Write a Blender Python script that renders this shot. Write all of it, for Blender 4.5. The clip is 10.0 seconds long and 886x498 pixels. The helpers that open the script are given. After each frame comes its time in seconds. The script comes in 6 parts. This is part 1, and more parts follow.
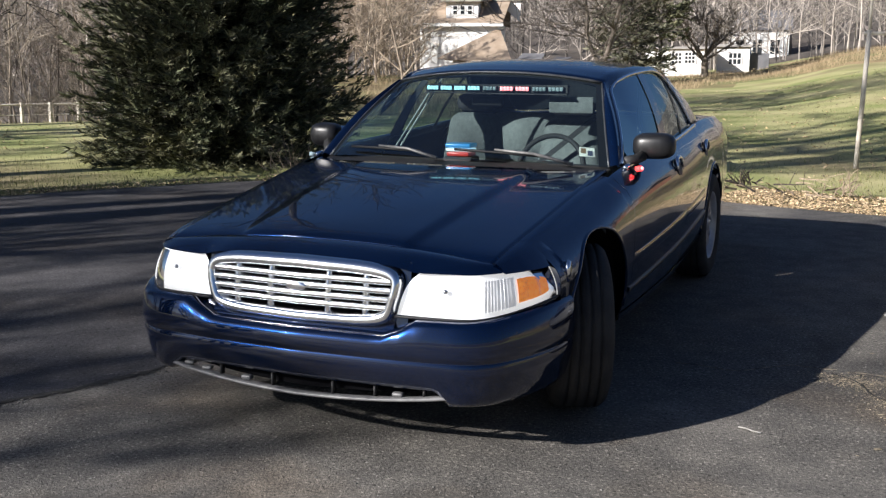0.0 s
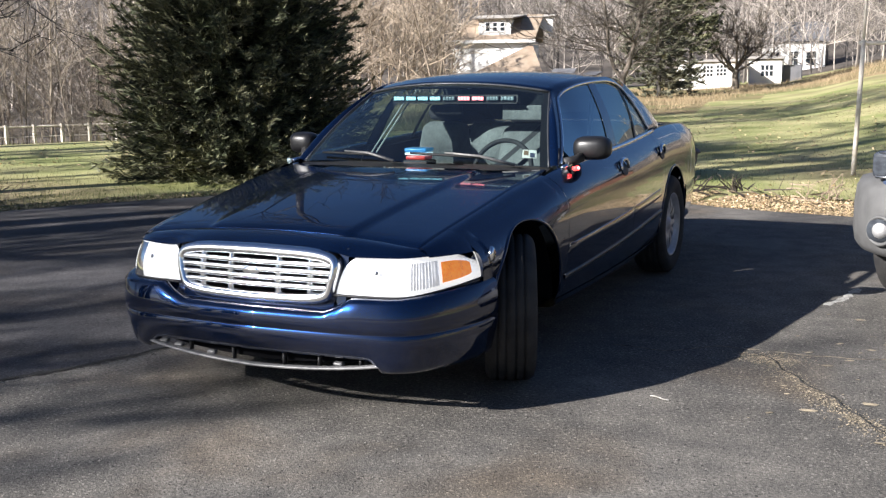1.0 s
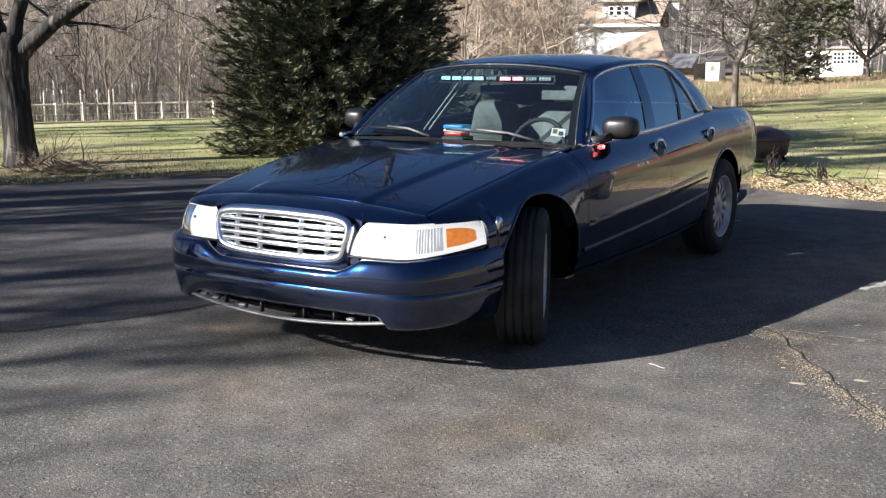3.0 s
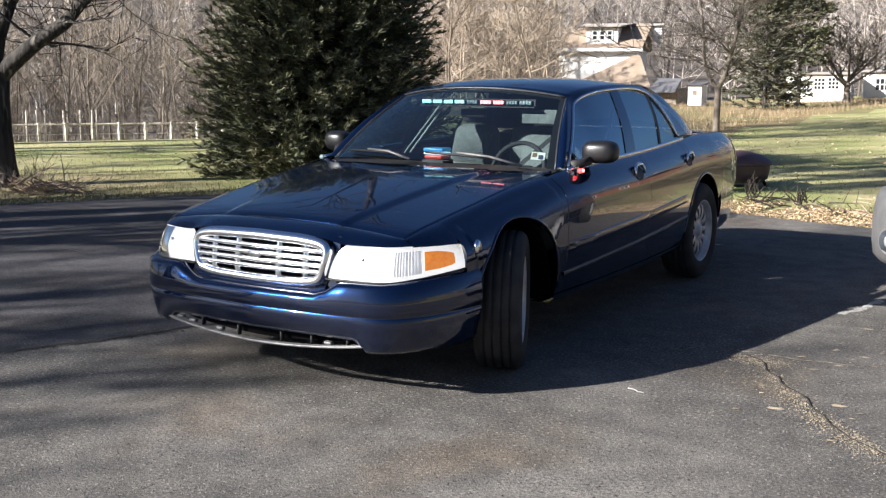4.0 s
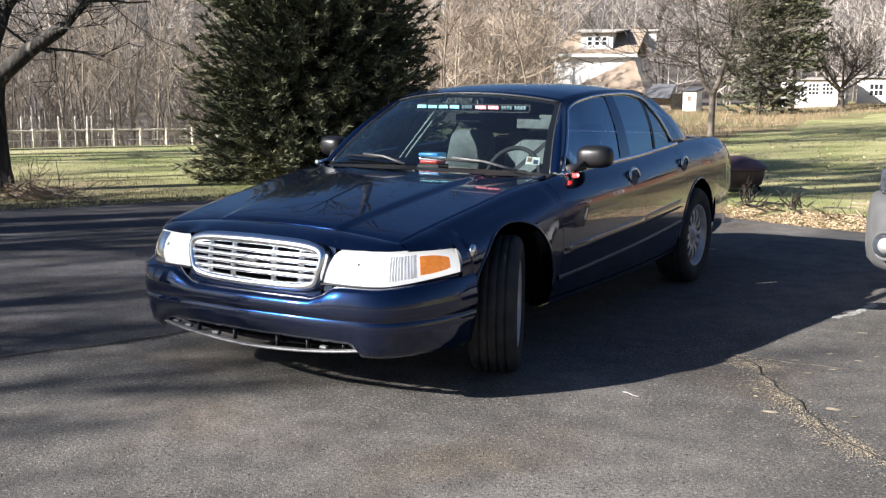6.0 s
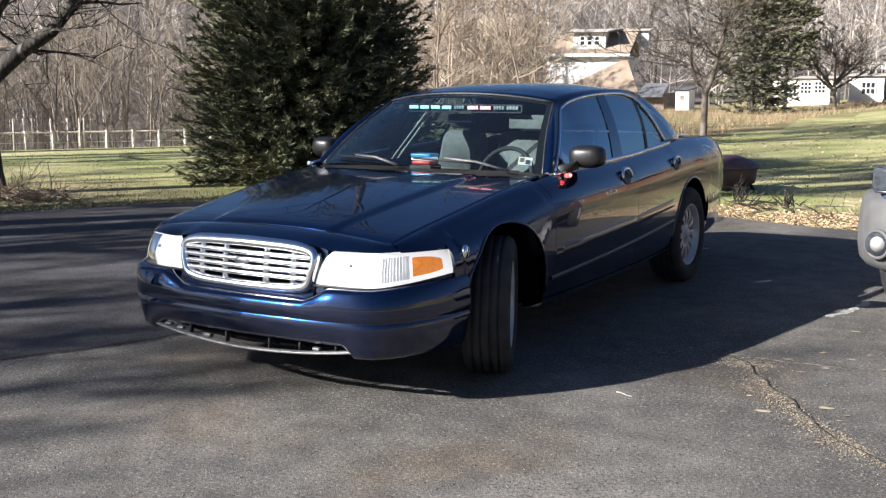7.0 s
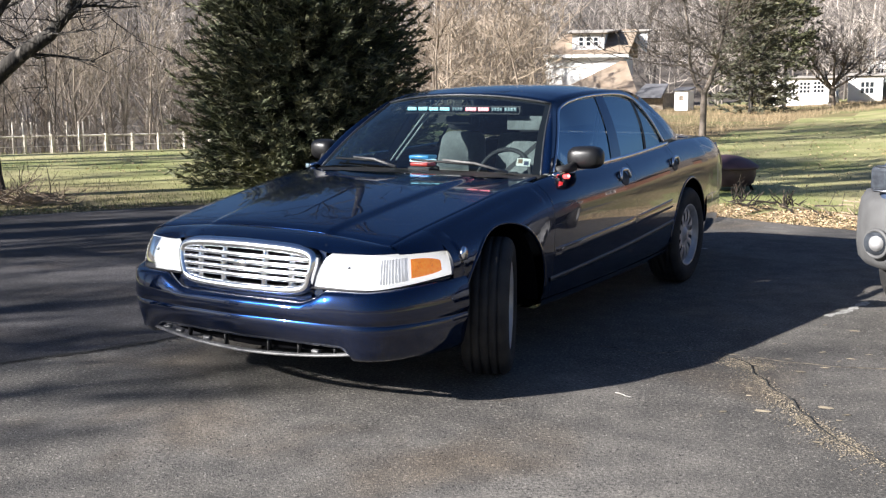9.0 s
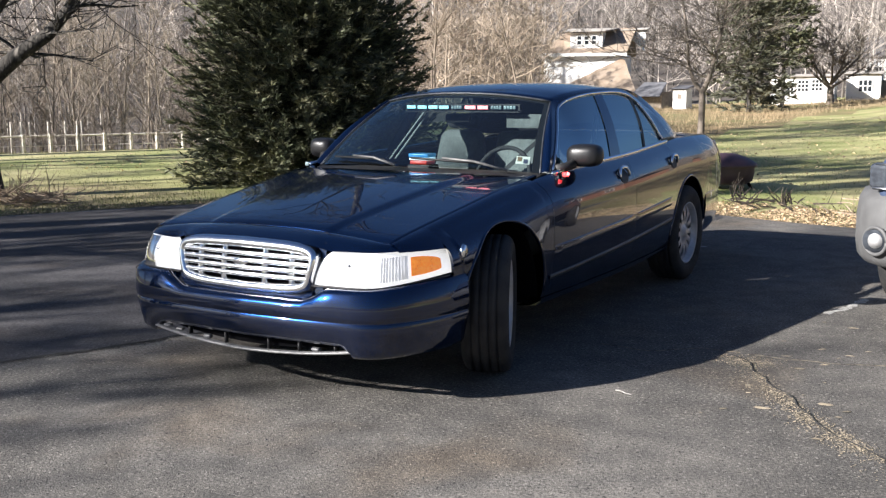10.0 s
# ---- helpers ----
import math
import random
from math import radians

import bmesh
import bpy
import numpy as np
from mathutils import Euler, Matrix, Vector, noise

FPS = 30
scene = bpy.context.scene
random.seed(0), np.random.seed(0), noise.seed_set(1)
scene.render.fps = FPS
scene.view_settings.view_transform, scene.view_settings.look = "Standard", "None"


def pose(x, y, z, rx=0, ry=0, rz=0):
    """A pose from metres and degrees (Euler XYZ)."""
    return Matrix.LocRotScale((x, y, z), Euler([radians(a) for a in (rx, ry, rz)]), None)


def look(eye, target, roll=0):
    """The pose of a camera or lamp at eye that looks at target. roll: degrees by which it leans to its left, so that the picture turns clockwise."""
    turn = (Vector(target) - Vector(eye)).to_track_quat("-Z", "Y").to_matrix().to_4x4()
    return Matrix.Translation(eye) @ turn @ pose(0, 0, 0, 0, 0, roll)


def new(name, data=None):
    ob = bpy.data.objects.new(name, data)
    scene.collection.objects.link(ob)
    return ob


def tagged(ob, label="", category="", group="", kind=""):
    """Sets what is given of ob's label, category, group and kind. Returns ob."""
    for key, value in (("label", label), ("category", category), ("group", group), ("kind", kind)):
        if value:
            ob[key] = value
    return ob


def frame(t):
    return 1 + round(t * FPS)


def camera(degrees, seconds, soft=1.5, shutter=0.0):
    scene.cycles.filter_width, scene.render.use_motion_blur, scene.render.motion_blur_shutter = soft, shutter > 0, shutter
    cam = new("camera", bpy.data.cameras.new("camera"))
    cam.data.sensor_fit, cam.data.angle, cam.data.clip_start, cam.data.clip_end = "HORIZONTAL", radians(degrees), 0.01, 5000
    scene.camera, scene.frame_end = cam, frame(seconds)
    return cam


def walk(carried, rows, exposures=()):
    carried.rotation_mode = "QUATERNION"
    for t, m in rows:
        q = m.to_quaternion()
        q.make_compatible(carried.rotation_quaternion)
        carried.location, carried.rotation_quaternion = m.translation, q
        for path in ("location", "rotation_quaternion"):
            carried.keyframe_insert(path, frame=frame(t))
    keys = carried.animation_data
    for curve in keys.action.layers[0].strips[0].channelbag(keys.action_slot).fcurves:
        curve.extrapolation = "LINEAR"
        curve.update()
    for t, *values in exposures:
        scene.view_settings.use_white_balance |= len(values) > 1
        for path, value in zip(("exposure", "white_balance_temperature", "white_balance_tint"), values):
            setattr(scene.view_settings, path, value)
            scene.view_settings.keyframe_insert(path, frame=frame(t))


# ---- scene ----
cam = camera(45.2, 10.0, 1.3)
PATH = [
    (0, (2.001, -3.275, 1.482), (1.231, -1.466, 1.117), 0.1),
    (0.5, (2.378, -3.412, 1.447), (1.505, -1.652, 1.073), 1.0),
    (1, (2.632, -3.615, 1.461), (1.788, -1.832, 1.127), -0.8),
    (1.5, (2.837, -3.746, 1.469), (1.926, -2.002, 1.106), -0.3),
    (2, (3.124, -3.715, 1.445), (2.105, -2.03, 1.093), 2.2),
    (2.5, (3.22, -3.694, 1.443), (2.162, -2.038, 1.072), -0.0),
    (4, (3.254, -3.654, 1.446), (2.232, -1.965, 1.125), 0.3),
    (4.5, (3.263, -3.667, 1.447), (2.235, -1.978, 1.146), 0.1),
    (5, (3.266, -3.667, 1.446), (2.239, -1.978, 1.141), 0.1),
    (5.5, (3.263, -3.668, 1.442), (2.243, -1.976, 1.132), 0.3),
    (7, (3.263, -3.654, 1.444), (2.257, -1.953, 1.134), 0.0),
    (7.5, (3.263, -3.647, 1.443), (2.259, -1.946, 1.128), 0.0),
    (8, (3.265, -3.645, 1.442), (2.259, -1.945, 1.131), -0.1),
    (8.5, (3.267, -3.645, 1.44), (2.264, -1.942, 1.132), -0.2),
    (9, (3.269, -3.65, 1.444), (2.263, -1.949, 1.137), -0.3),
    (9.5, (3.268, -3.65, 1.442), (2.267, -1.946, 1.132), -0.3),
    (10, (3.267, -3.659, 1.44), (2.263, -1.956, 1.131), -0.4),
]
walk(cam, [(t, look(eye, target, roll)) for t, eye, target, roll in PATH],
     [(0.0, 0.95), (0.5, 1.2), (1.0, 1.35), (2.5, 1.40), (10.0, 1.40)])

# ---- light ----
SUN = Vector((-1.25, -1.70, 1.0)).normalized()          # from the ground towards the sun
world = bpy.data.worlds.new("world")
scene.world = world
world.use_nodes = True
wn = world.node_tree.nodes
sky = wn.new("ShaderNodeTexSky")
sky.sky_type, sky.sun_disc = "NISHITA", False
sky.dust_density, sky.ozone_density = 2.0, 3.0
sky.sun_elevation, sky.sun_rotation = math.asin(SUN.z), math.atan2(SUN.x, SUN.y)
deep = wn.new("ShaderNodeMix")                           # a deep blue winter sky
deep.data_type, deep.blend_type = "RGBA", "MULTIPLY"
deep.inputs[0].default_value, deep.inputs[7].default_value = 1.0, (0.78, 0.95, 1.23, 1)
world.node_tree.links.new(sky.outputs[0], deep.inputs[6])
world.node_tree.links.new(deep.outputs[2], wn["Background"].inputs[0])
wn["Background"].inputs[1].default_value = 0.0295
sun_data = bpy.data.lights.new("sun", "SUN")
sun_data.energy, sun_data.angle, sun_data.color = 5.0, radians(0.53), (1.0, 0.96, 0.925)
sun = new("sun", sun_data)
sun.matrix_world = look((0, 0, 30), Vector((0, 0, 30)) - SUN)


# ---- materials ----
def material(name, colour, rough=0.6, metal=0.0, coat=0.0, second=None, scale=6.0, detail=4.0, bump=0.0, bump_scale=60.0,
             spots=None, spot_scale=2.0, spot_from=0.55, emit=None, strength=0.0, by_island=0.0, stretch=None, coat_rough=0.03):
    m = bpy.data.materials.new(name)
    m.use_nodes = True
    nt, b = m.node_tree, m.node_tree.nodes["Principled BSDF"]
    b.inputs["Roughness"].default_value, b.inputs["Metallic"].default_value = rough, metal
    b.inputs["Coat Weight"].default_value, b.inputs["Coat Roughness"].default_value = coat, coat_rough
    b.inputs["Base Color"].default_value = (*colour, 1)
    co = nt.nodes.new("ShaderNodeTexCoord").outputs["Object"]
    if stretch:
        mp = nt.nodes.new("ShaderNodeMapping")
        mp.inputs["Scale"].default_value = stretch
        nt.links.new(co, mp.inputs[0])
        co = mp.outputs[0]

    def cloud(size, fine):
        n = nt.nodes.new("ShaderNodeTexNoise")
        n.inputs["Scale"].default_value, n.inputs["Detail"].default_value = size, fine
        nt.links.new(co, n.inputs["Vector"])
        return n.outputs[0]

    def blend(fac, a, c):
        x = nt.nodes.new("ShaderNodeMix")
        x.data_type = "RGBA"
        nt.links.new(fac, x.inputs[0])
        for socket, value in ((x.inputs[6], a), (x.inputs[7], c)):
            if isinstance(value, tuple):
                socket.default_value = (*value, 1)
            else:
                nt.links.new(value, socket)
        return x.outputs[2]

    def ramp(fac, low, high):
        r = nt.nodes.new("ShaderNodeMapRange")
        r.inputs[1].default_value, r.inputs[2].default_value = low, high
        nt.links.new(fac, r.inputs[0])
        return r.outputs[0]

    now = colour
    if second:
        now = blend(ramp(cloud(scale, detail), 0.35, 0.65), colour, second)
    if spots:
        now = blend(ramp(cloud(spot_scale, 6.0), spot_from, spot_from + 0.14), now, spots)
    if by_island:
        v = nt.nodes.new("ShaderNodeNewGeometry").outputs["Random Per Island"]
        h = nt.nodes.new("ShaderNodeHueSaturation")
        r = nt.nodes.new("ShaderNodeMapRange")
        r.inputs[3].default_value, r.inputs[4].default_value = 1 - by_island, 1 + by_island
        nt.links.new(v, r.inputs[0])
        nt.links.new(r.outputs[0], h.inputs["Value"])
        if isinstance(now, tuple):
            h.inputs["Color"].default_value = (*now, 1)
        else:
            nt.links.new(now, h.inputs["Color"])
        now = h.outputs[0]
    if not isinstance(now, tuple):
        nt.links.new(now, b.inputs["Base Color"])
    if bump:
        p = nt.nodes.new("ShaderNodeBump")
        p.inputs["Strength"].default_value, p.inputs["Distance"].default_value = bump, 0.02
        nt.links.new(cloud(bump_scale, 5.0), p.inputs["Height"])
        nt.links.new(p.outputs[0], b.inputs["Normal"])
    if emit:
        b.inputs["Emission Color"].default_value, b.inputs["Emission Strength"].default_value = (*emit, 1), strength
    return m


def glass(name, tint, gloss_rough=0.0, ior=1.5, sheen=(1, 1, 1), dust=0.0):
    """A thin pane: tinted see-through with a mirror sheen."""
    m = bpy.data.materials.new(name)
    m.use_nodes = True
    nt = m.node_tree
    nt.nodes.remove(nt.nodes["Principled BSDF"])
    out = nt.nodes["Material Output"]
    clear, shine = nt.nodes.new("ShaderNodeBsdfTransparent"), nt.nodes.new("ShaderNodeBsdfGlossy")
    clear.inputs[0].default_value = (*tint, 1)
    shine.inputs["Roughness"].default_value = gloss_rough
    shine.inputs["Color"].default_value = (*sheen, 1)
    f, mix = nt.nodes.new("ShaderNodeFresnel"), nt.nodes.new("ShaderNodeMixShader")
    f.inputs[0].default_value = ior
    nt.links.new(f.outputs[0], mix.inputs[0])
    nt.links.new(clear.outputs[0], mix.inputs[1])
    nt.links.new(shine.outputs[0], mix.inputs[2])
    last = mix.outputs[0]
    if dust:
        film, over = nt.nodes.new("ShaderNodeBsdfDiffuse"), nt.nodes.new("ShaderNodeMixShader")
        film.inputs[0].default_value = (0.5, 0.5, 0.48, 1)
        over.inputs[0].default_value = dust
        nt.links.new(last, over.inputs[1])
        nt.links.new(film.outputs[0], over.inputs[2])
        last = over.outputs[0]
    nt.links.new(last, out.inputs[0])
    return m


PAINT = material("navy car paint", (0.0010, 0.0092, 0.042), 0.20, 0.75, 1.0, second=(0.0014, 0.0122, 0.053), scale=300, coat_rough=0.02)
PAINT.node_tree.nodes["Principled BSDF"].inputs["Specular IOR Level"].default_value = 0.0
PAINT.node_tree.nodes["Principled BSDF"].inputs["Coat IOR"].default_value = 1.70
CHROME = material("chrome", (0.88, 0.89, 0.9), 0.12, 1.0)
DULL_CHROME = material("dull chrome", (0.6, 0.61, 0.63), 0.3, 1.0, second=(0.42, 0.42, 0.43), scale=30)
BLACK_PLASTIC = material("black plastic", (0.012, 0.012, 0.013), 0.55, second=(0.022, 0.022, 0.023), scale=40, bump=0.1, bump_scale=300)
MIRROR_SHELL = material("mirror shell", (0.008, 0.008, 0.009), 0.38, second=(0.013, 0.013, 0.014), scale=30)
SEAL = material("rubber seal", (0.01, 0.01, 0.011), 0.5)
# near-black without sheen: the shade of hollows and undersides put into colour
SHADE_BLACK = material("shade black", (0.006, 0.006, 0.007), 0.9)
SHADE_BLACK.node_tree.nodes["Principled BSDF"].inputs["Specular IOR Level"].default_value = 0.0
RUBBER = material("tyre rubber", (0.014, 0.014, 0.015), 0.8, second=(0.034, 0.032, 0.030), scale=9, bump=0.25, bump_scale=90)
RIM_SILVER = material("wheel silver", (0.62, 0.62, 0.63), 0.38, 0.35, second=(0.45, 0.44, 0.43), scale=14)
WINDSCREEN = glass("windscreen", (0.54, 0.68, 0.68), ior=2.0, sheen=(0.80, 0.97, 1.0), dust=0.006)
# high ior and bluish sheen put a stronger blue sky reflection into the pane
SKY_SHEEN_GLASS = glass("tinted glass", (0.15, 0.21, 0.26), ior=5.5, sheen=(0.84, 0.96, 1.0))
CLEAR_GLASS = glass("lightly tinted glass", (0.55, 0.63, 0.62), ior=1.03)
LENS = glass("lamp lens", (0.96, 0.97, 0.98), 0.08, ior=1.2)
# reflector, ribs and amber marker carry an added glow to render bright
GLOW_REFLECTOR = material("lamp reflector", (0.9, 0.9, 0.92), 0.3, 0.2, second=(0.8, 0.8, 0.82), scale=40, emit=(1.0, 0.97, 0.92), strength=0.3)
GRILLE_CHROME = material("bright grille chrome", (0.93, 0.94, 0.95), 0.2, 1.0)
SUV_LAMP = material("clouded lamp", (0.08, 0.09, 0.105), 0.2, 0.2, second=(0.045, 0.05, 0.06), scale=30)
RIBBED = material("glowing lamp ribs", (0.85, 0.86, 0.88), 0.3, 0.0, second=(0.60, 0.60, 0.62), scale=38, detail=6, emit=(1.0, 0.97, 0.92), strength=0.13, stretch=(1, 1, 0.10))
AMBER = material("glowing amber lens", (0.85, 0.22, 0.02), 0.25, 0.0, 0.6, second=(0.95, 0.34, 0.05), scale=60, emit=(1.0, 0.30, 0.04), strength=0.22)
TAIL_RED = material("tail lamp", (0.09, 0.008, 0.008), 0.35)
# the lip's pale grey stands in for light reflected along its edge
LIP_GREY = material("light-catching lip", (0.10, 0.10, 0.105), 0.4, second=(0.17, 0.17, 0.17), scale=22)
WIPER_GREY = material("wiper metal", (0.10, 0.10, 0.10), 0.5, 0.2, second=(0.20, 0.195, 0.19), scale=40)
SCREEN_TRIM = material("screen trim", (0.06, 0.064, 0.072), 0.4, 0.4, second=(0.04, 0.043, 0.048), scale=20)
GREY_CLOTH = material("grey cloth", (0.17, 0.185, 0.185), 0.9, second=(0.13, 0.14, 0.14), scale=40, bump=0.2, bump_scale=400)
DARK_CLOTH = material("dark trim", (0.02, 0.021, 0.023), 0.8, second=(0.03, 0.03, 0.032), scale=60, bump=0.15, bump_scale=300)
PALE_TRIM = material("pale pillar trim", (0.45, 0.49, 0.48), 0.6, second=(0.38, 0.41, 0.40), scale=30)
PAPER = material("sticker paper", (0.75, 0.74, 0.7), 0.6)
STICKER_RED = material("sticker red", (0.20, 0.13, 0.08), 0.6)
STICKER_BLUE = material("sticker dark", (0.06, 0.07, 0.12), 0.6)
LED_BLUE = material("lit blue lamp", (0.5, 0.8, 0.9), 0.3, emit=(0.45, 0.92, 1.0), strength=0.8)
LED_WHITE = material("lit white lamp", (0.8, 0.9, 0.95), 0.3, emit=(0.75, 0.95, 1.0), strength=0.5)
LED_DIM = material("unlit lamp", (0.25, 0.33, 0.36), 0.25, coat=0.5)
LED_RED = material("lit red lamp", (0.9, 0.4, 0.4), 0.3, emit=(1.0, 0.20, 0.22), strength=2.0)
LED_RED_EDGE = material("red lamp edge", (0.5, 0.03, 0.03), 0.3, emit=(1.0, 0.05, 0.05), strength=1.6)
DASH_BLUE = material("blue lens", (0.03, 0.22, 0.55), 0.3, coat=0.6, emit=(0.10, 0.50, 0.9), strength=0.12)
DASH_RED = material("red lens", (0.6, 0.05, 0.04), 0.3, coat=0.6, emit=(0.9, 0.08, 0.05), strength=0.04)

def asphalt(name, k):
    """Pale and dark stone chips in tar, with broad worn patches; k: how light it is, cooler below 0.8."""
    m = material(name, (0.055, 0.054, 0.052), 0.88, bump=0.35, bump_scale=120)
    nt, bsdf = m.node_tree, m.node_tree.nodes["Principled BSDF"]
    co = nt.nodes.new("ShaderNodeTexCoord").outputs["Object"]

    def layer(kind, scale, low, high, detail=3.0):
        n = nt.nodes.new(kind)
        n.inputs["Scale"].default_value = scale
        if kind == "ShaderNodeTexNoise":
            n.inputs["Detail"].default_value = detail
        nt.links.new(co, n.inputs["Vector"])
        r = nt.nodes.new("ShaderNodeMapRange")
        r.inputs[1].default_value, r.inputs[2].default_value = low, high
        nt.links.new(n.outputs[0], r.inputs[0])
        return r.outputs[0]

    def mix(fac, a, c):
        x = nt.nodes.new("ShaderNodeMix")
        x.data_type = "RGBA"
        nt.links.new(fac, x.inputs[0])
        for k, v in ((6, a), (7, c)):
            if isinstance(v, tuple):
                x.inputs[k].default_value = (*v, 1)
            else:
                nt.links.new(v, x.inputs[k])
        return x.outputs[2]

    tone = lambda v: (v * k * 1.02, v * k * (0.95 if k > 0.8 else 0.97), v * k * (0.86 if k > 0.8 else 1.04))
    chips = mix(layer("ShaderNodeTexNoise", 75, 0.36, 0.68, 9), tone(0.056), tone(0.178))
    worn = mix(layer("ShaderNodeTexNoise", 70, 0.34, 0.68, 9), tone(0.092), tone(0.268))
    base = mix(layer("ShaderNodeTexNoise", 0.8, 0.45, 0.68, 9), chips, worn)
    base = mix(layer("ShaderNodeTexNoise", 58, 0.60, 0.68, 2), base, tone(0.29))
    base = mix(layer("ShaderNodeTexNoise", 47, 0.62, 0.70, 2), base, tone(0.032))
    brown = mix(layer("ShaderNodeTexNoise", 1.1, 0.52, 0.70, 9), (1, 1, 1), (1.05, 0.93, 0.80))
    tint = nt.nodes.new("ShaderNodeMix")
    tint.data_type, tint.blend_type = "RGBA", "MULTIPLY"
    tint.inputs[0].default_value = 1.0
    nt.links.new(base, tint.inputs[6])
    nt.links.new(brown, tint.inputs[7])
    mottle = nt.nodes.new("ShaderNodeMix")
    mottle.data_type, mottle.blend_type = "RGBA", "MULTIPLY"
    mottle.inputs[0].default_value = 1.0
    nt.links.new(tint.outputs[2], mottle.inputs[6])
    nt.links.new(mix(layer("ShaderNodeTexNoise", 6, 0.34, 0.68, 14), (0.78, 0.78, 0.78), (1.22, 1.205, 1.18)), mottle.inputs[7])
    base = mottle.outputs[2]
    stain = mix(layer("ShaderNodeTexNoise", 1.9, 0.60, 0.95, 8), base, tone(0.048))
    nt.links.new(stain, bsdf.inputs["Base Color"])
    return m


ASPHALT = asphalt("worn asphalt", 0.86)
# the lane's own darker tone plus tree shade put into the colour
SHADE_DARK_ASPHALT = asphalt("darker asphalt", 0.37)
PALE_SCUFF = material("pale scuff", (0.52, 0.51, 0.48), 0.9, second=(0.24, 0.23, 0.21), scale=40, by_island=0.3)
SAND = material("sand", (0.27, 0.225, 0.16), 0.95, by_island=0.5)
GRIT = material("asphalt grit", (0.12, 0.115, 0.105), 0.9, by_island=0.6)
CRACK_FILL = material("crack fill", (0.24, 0.20, 0.145), 0.95, second=(0.045, 0.04, 0.034), scale=26, detail=6)
CRACK_DARK = material("dark crack", (0.018, 0.017, 0.016), 0.95, second=(0.035, 0.033, 0.03), scale=20)
GRASS = material("winter lawn", (0.235, 0.262, 0.08), 0.95, second=(0.44, 0.395, 0.195), scale=0.55, detail=10, bump=0.9, bump_scale=9,
                 spots=(0.24, 0.18, 0.10), spot_scale=0.12, spot_from=0.53)
DARK_TWIG = material("dark dead stems", (0.022, 0.017, 0.013), 0.9, second=(0.055, 0.042, 0.032), scale=9)
DRY_GRASS = material("dry grass", (0.36, 0.28, 0.17), 0.95, second=(0.25, 0.19, 0.11), scale=0.8, by_island=0.35)
GREEN_BLADES = material("grass blades", (0.13, 0.14, 0.045), 0.9, by_island=0.5)
LEAF_LITTER = material("dead leaves", (0.46, 0.345, 0.215), 0.9, by_island=0.85)
BARK = material("bark", (0.010, 0.009, 0.008), 0.95, second=(0.060, 0.053, 0.046), scale=11, detail=8, bump=1.0, bump_scale=25, stretch=(1, 1, 0.16),
                spots=(0.20, 0.18, 0.155), spot_scale=14, spot_from=0.56)
PALE_BARK = material("pale bark", (0.24, 0.20, 0.165), 0.95, second=(0.10, 0.082, 0.066), scale=4, detail=6, bump=0.6, bump_scale=20)
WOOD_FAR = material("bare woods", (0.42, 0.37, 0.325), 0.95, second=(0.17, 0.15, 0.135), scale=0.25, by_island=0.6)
WOOD_TAN = material("tan brush", (0.44, 0.36, 0.28), 0.95, second=(0.22, 0.175, 0.13), scale=0.25, by_island=0.35)
FOREST_FLOOR = material("leaf-strewn forest floor", (0.13, 0.108, 0.088), 0.95, second=(0.075, 0.063, 0.054), scale=0.3, detail=8, bump=0.8, bump_scale=3)
NEEDLES = material("spruce needles", (0.072, 0.086, 0.045), 0.7, second=(0.155, 0.15, 0.082), scale=2.2, by_island=0.7)
PINE_FAR = material("pine needles", (0.075, 0.082, 0.055), 0.8, second=(0.17, 0.165, 0.11), scale=0.8, by_island=0.5)
TWIG = material("dry twig", (0.20, 0.15, 0.105), 0.9, second=(0.36, 0.28, 0.20), scale=8)
WHITE_PAINT = material("white paint", (0.86, 0.85, 0.83), 0.6, second=(0.78, 0.77, 0.74), scale=1.5)
ROOF_TAN = material("weathered shingles", (0.42, 0.33, 0.25), 0.9, second=(0.33, 0.25, 0.18), scale=2, bump=0.4, bump_scale=12)
ROOF_PALE = material("bleached shingles", (0.52, 0.48, 0.43), 0.9, second=(0.42, 0.38, 0.33), scale=2)
ROOF_GREY = material("grey shingles", (0.16, 0.16, 0.17), 0.9, second=(0.11, 0.11, 0.12), scale=2)
PANE_DARK = material("dark pane", (0.03, 0.035, 0.04), 0.1)
POST_WHITE = material("post paint", (0.62, 0.58, 0.52), 0.7, second=(0.45, 0.4, 0.34), scale=7)
WEATHERED = material("weathered stake", (0.34, 0.29, 0.23), 0.9, second=(0.22, 0.18, 0.14), scale=6)
DRY_MEADOW = material("dry meadow", (0.34, 0.235, 0.125), 0.95, second=(0.20, 0.17, 0.07), scale=0.35, detail=9, bump=0.9, bump_scale=6, spots=(0.17, 0.18, 0.06), spot_scale=0.16, spot_from=0.50)
BRICK_RED = material("red brick", (0.27, 0.115, 0.065), 0.85, second=(0.16, 0.075, 0.05), scale=1.2, bump=0.4, bump_scale=14)
MAROON = material("faded maroon", (0.080, 0.045, 0.056), 0.5, second=(0.055, 0.032, 0.040), scale=5)
SUV_GREY = material("grey bumper plastic", (0.11, 0.11, 0.11), 0.6, second=(0.085, 0.085, 0.085), scale=12, bump=0.1, bump_scale=200)
# brown lightened to stand in for haze over the far saplings
HAZE_SCRUB = material("brown scrub", (0.165, 0.135, 0.106), 0.95, second=(0.28, 0.235, 0.185), scale=1.5, by_island=0.5)
SUV_BLUE = material("dusty blue paint", (0.055, 0.08, 0.14), 0.35, 0.2, 0.8, second=(0.07, 0.095, 0.16), scale=90)


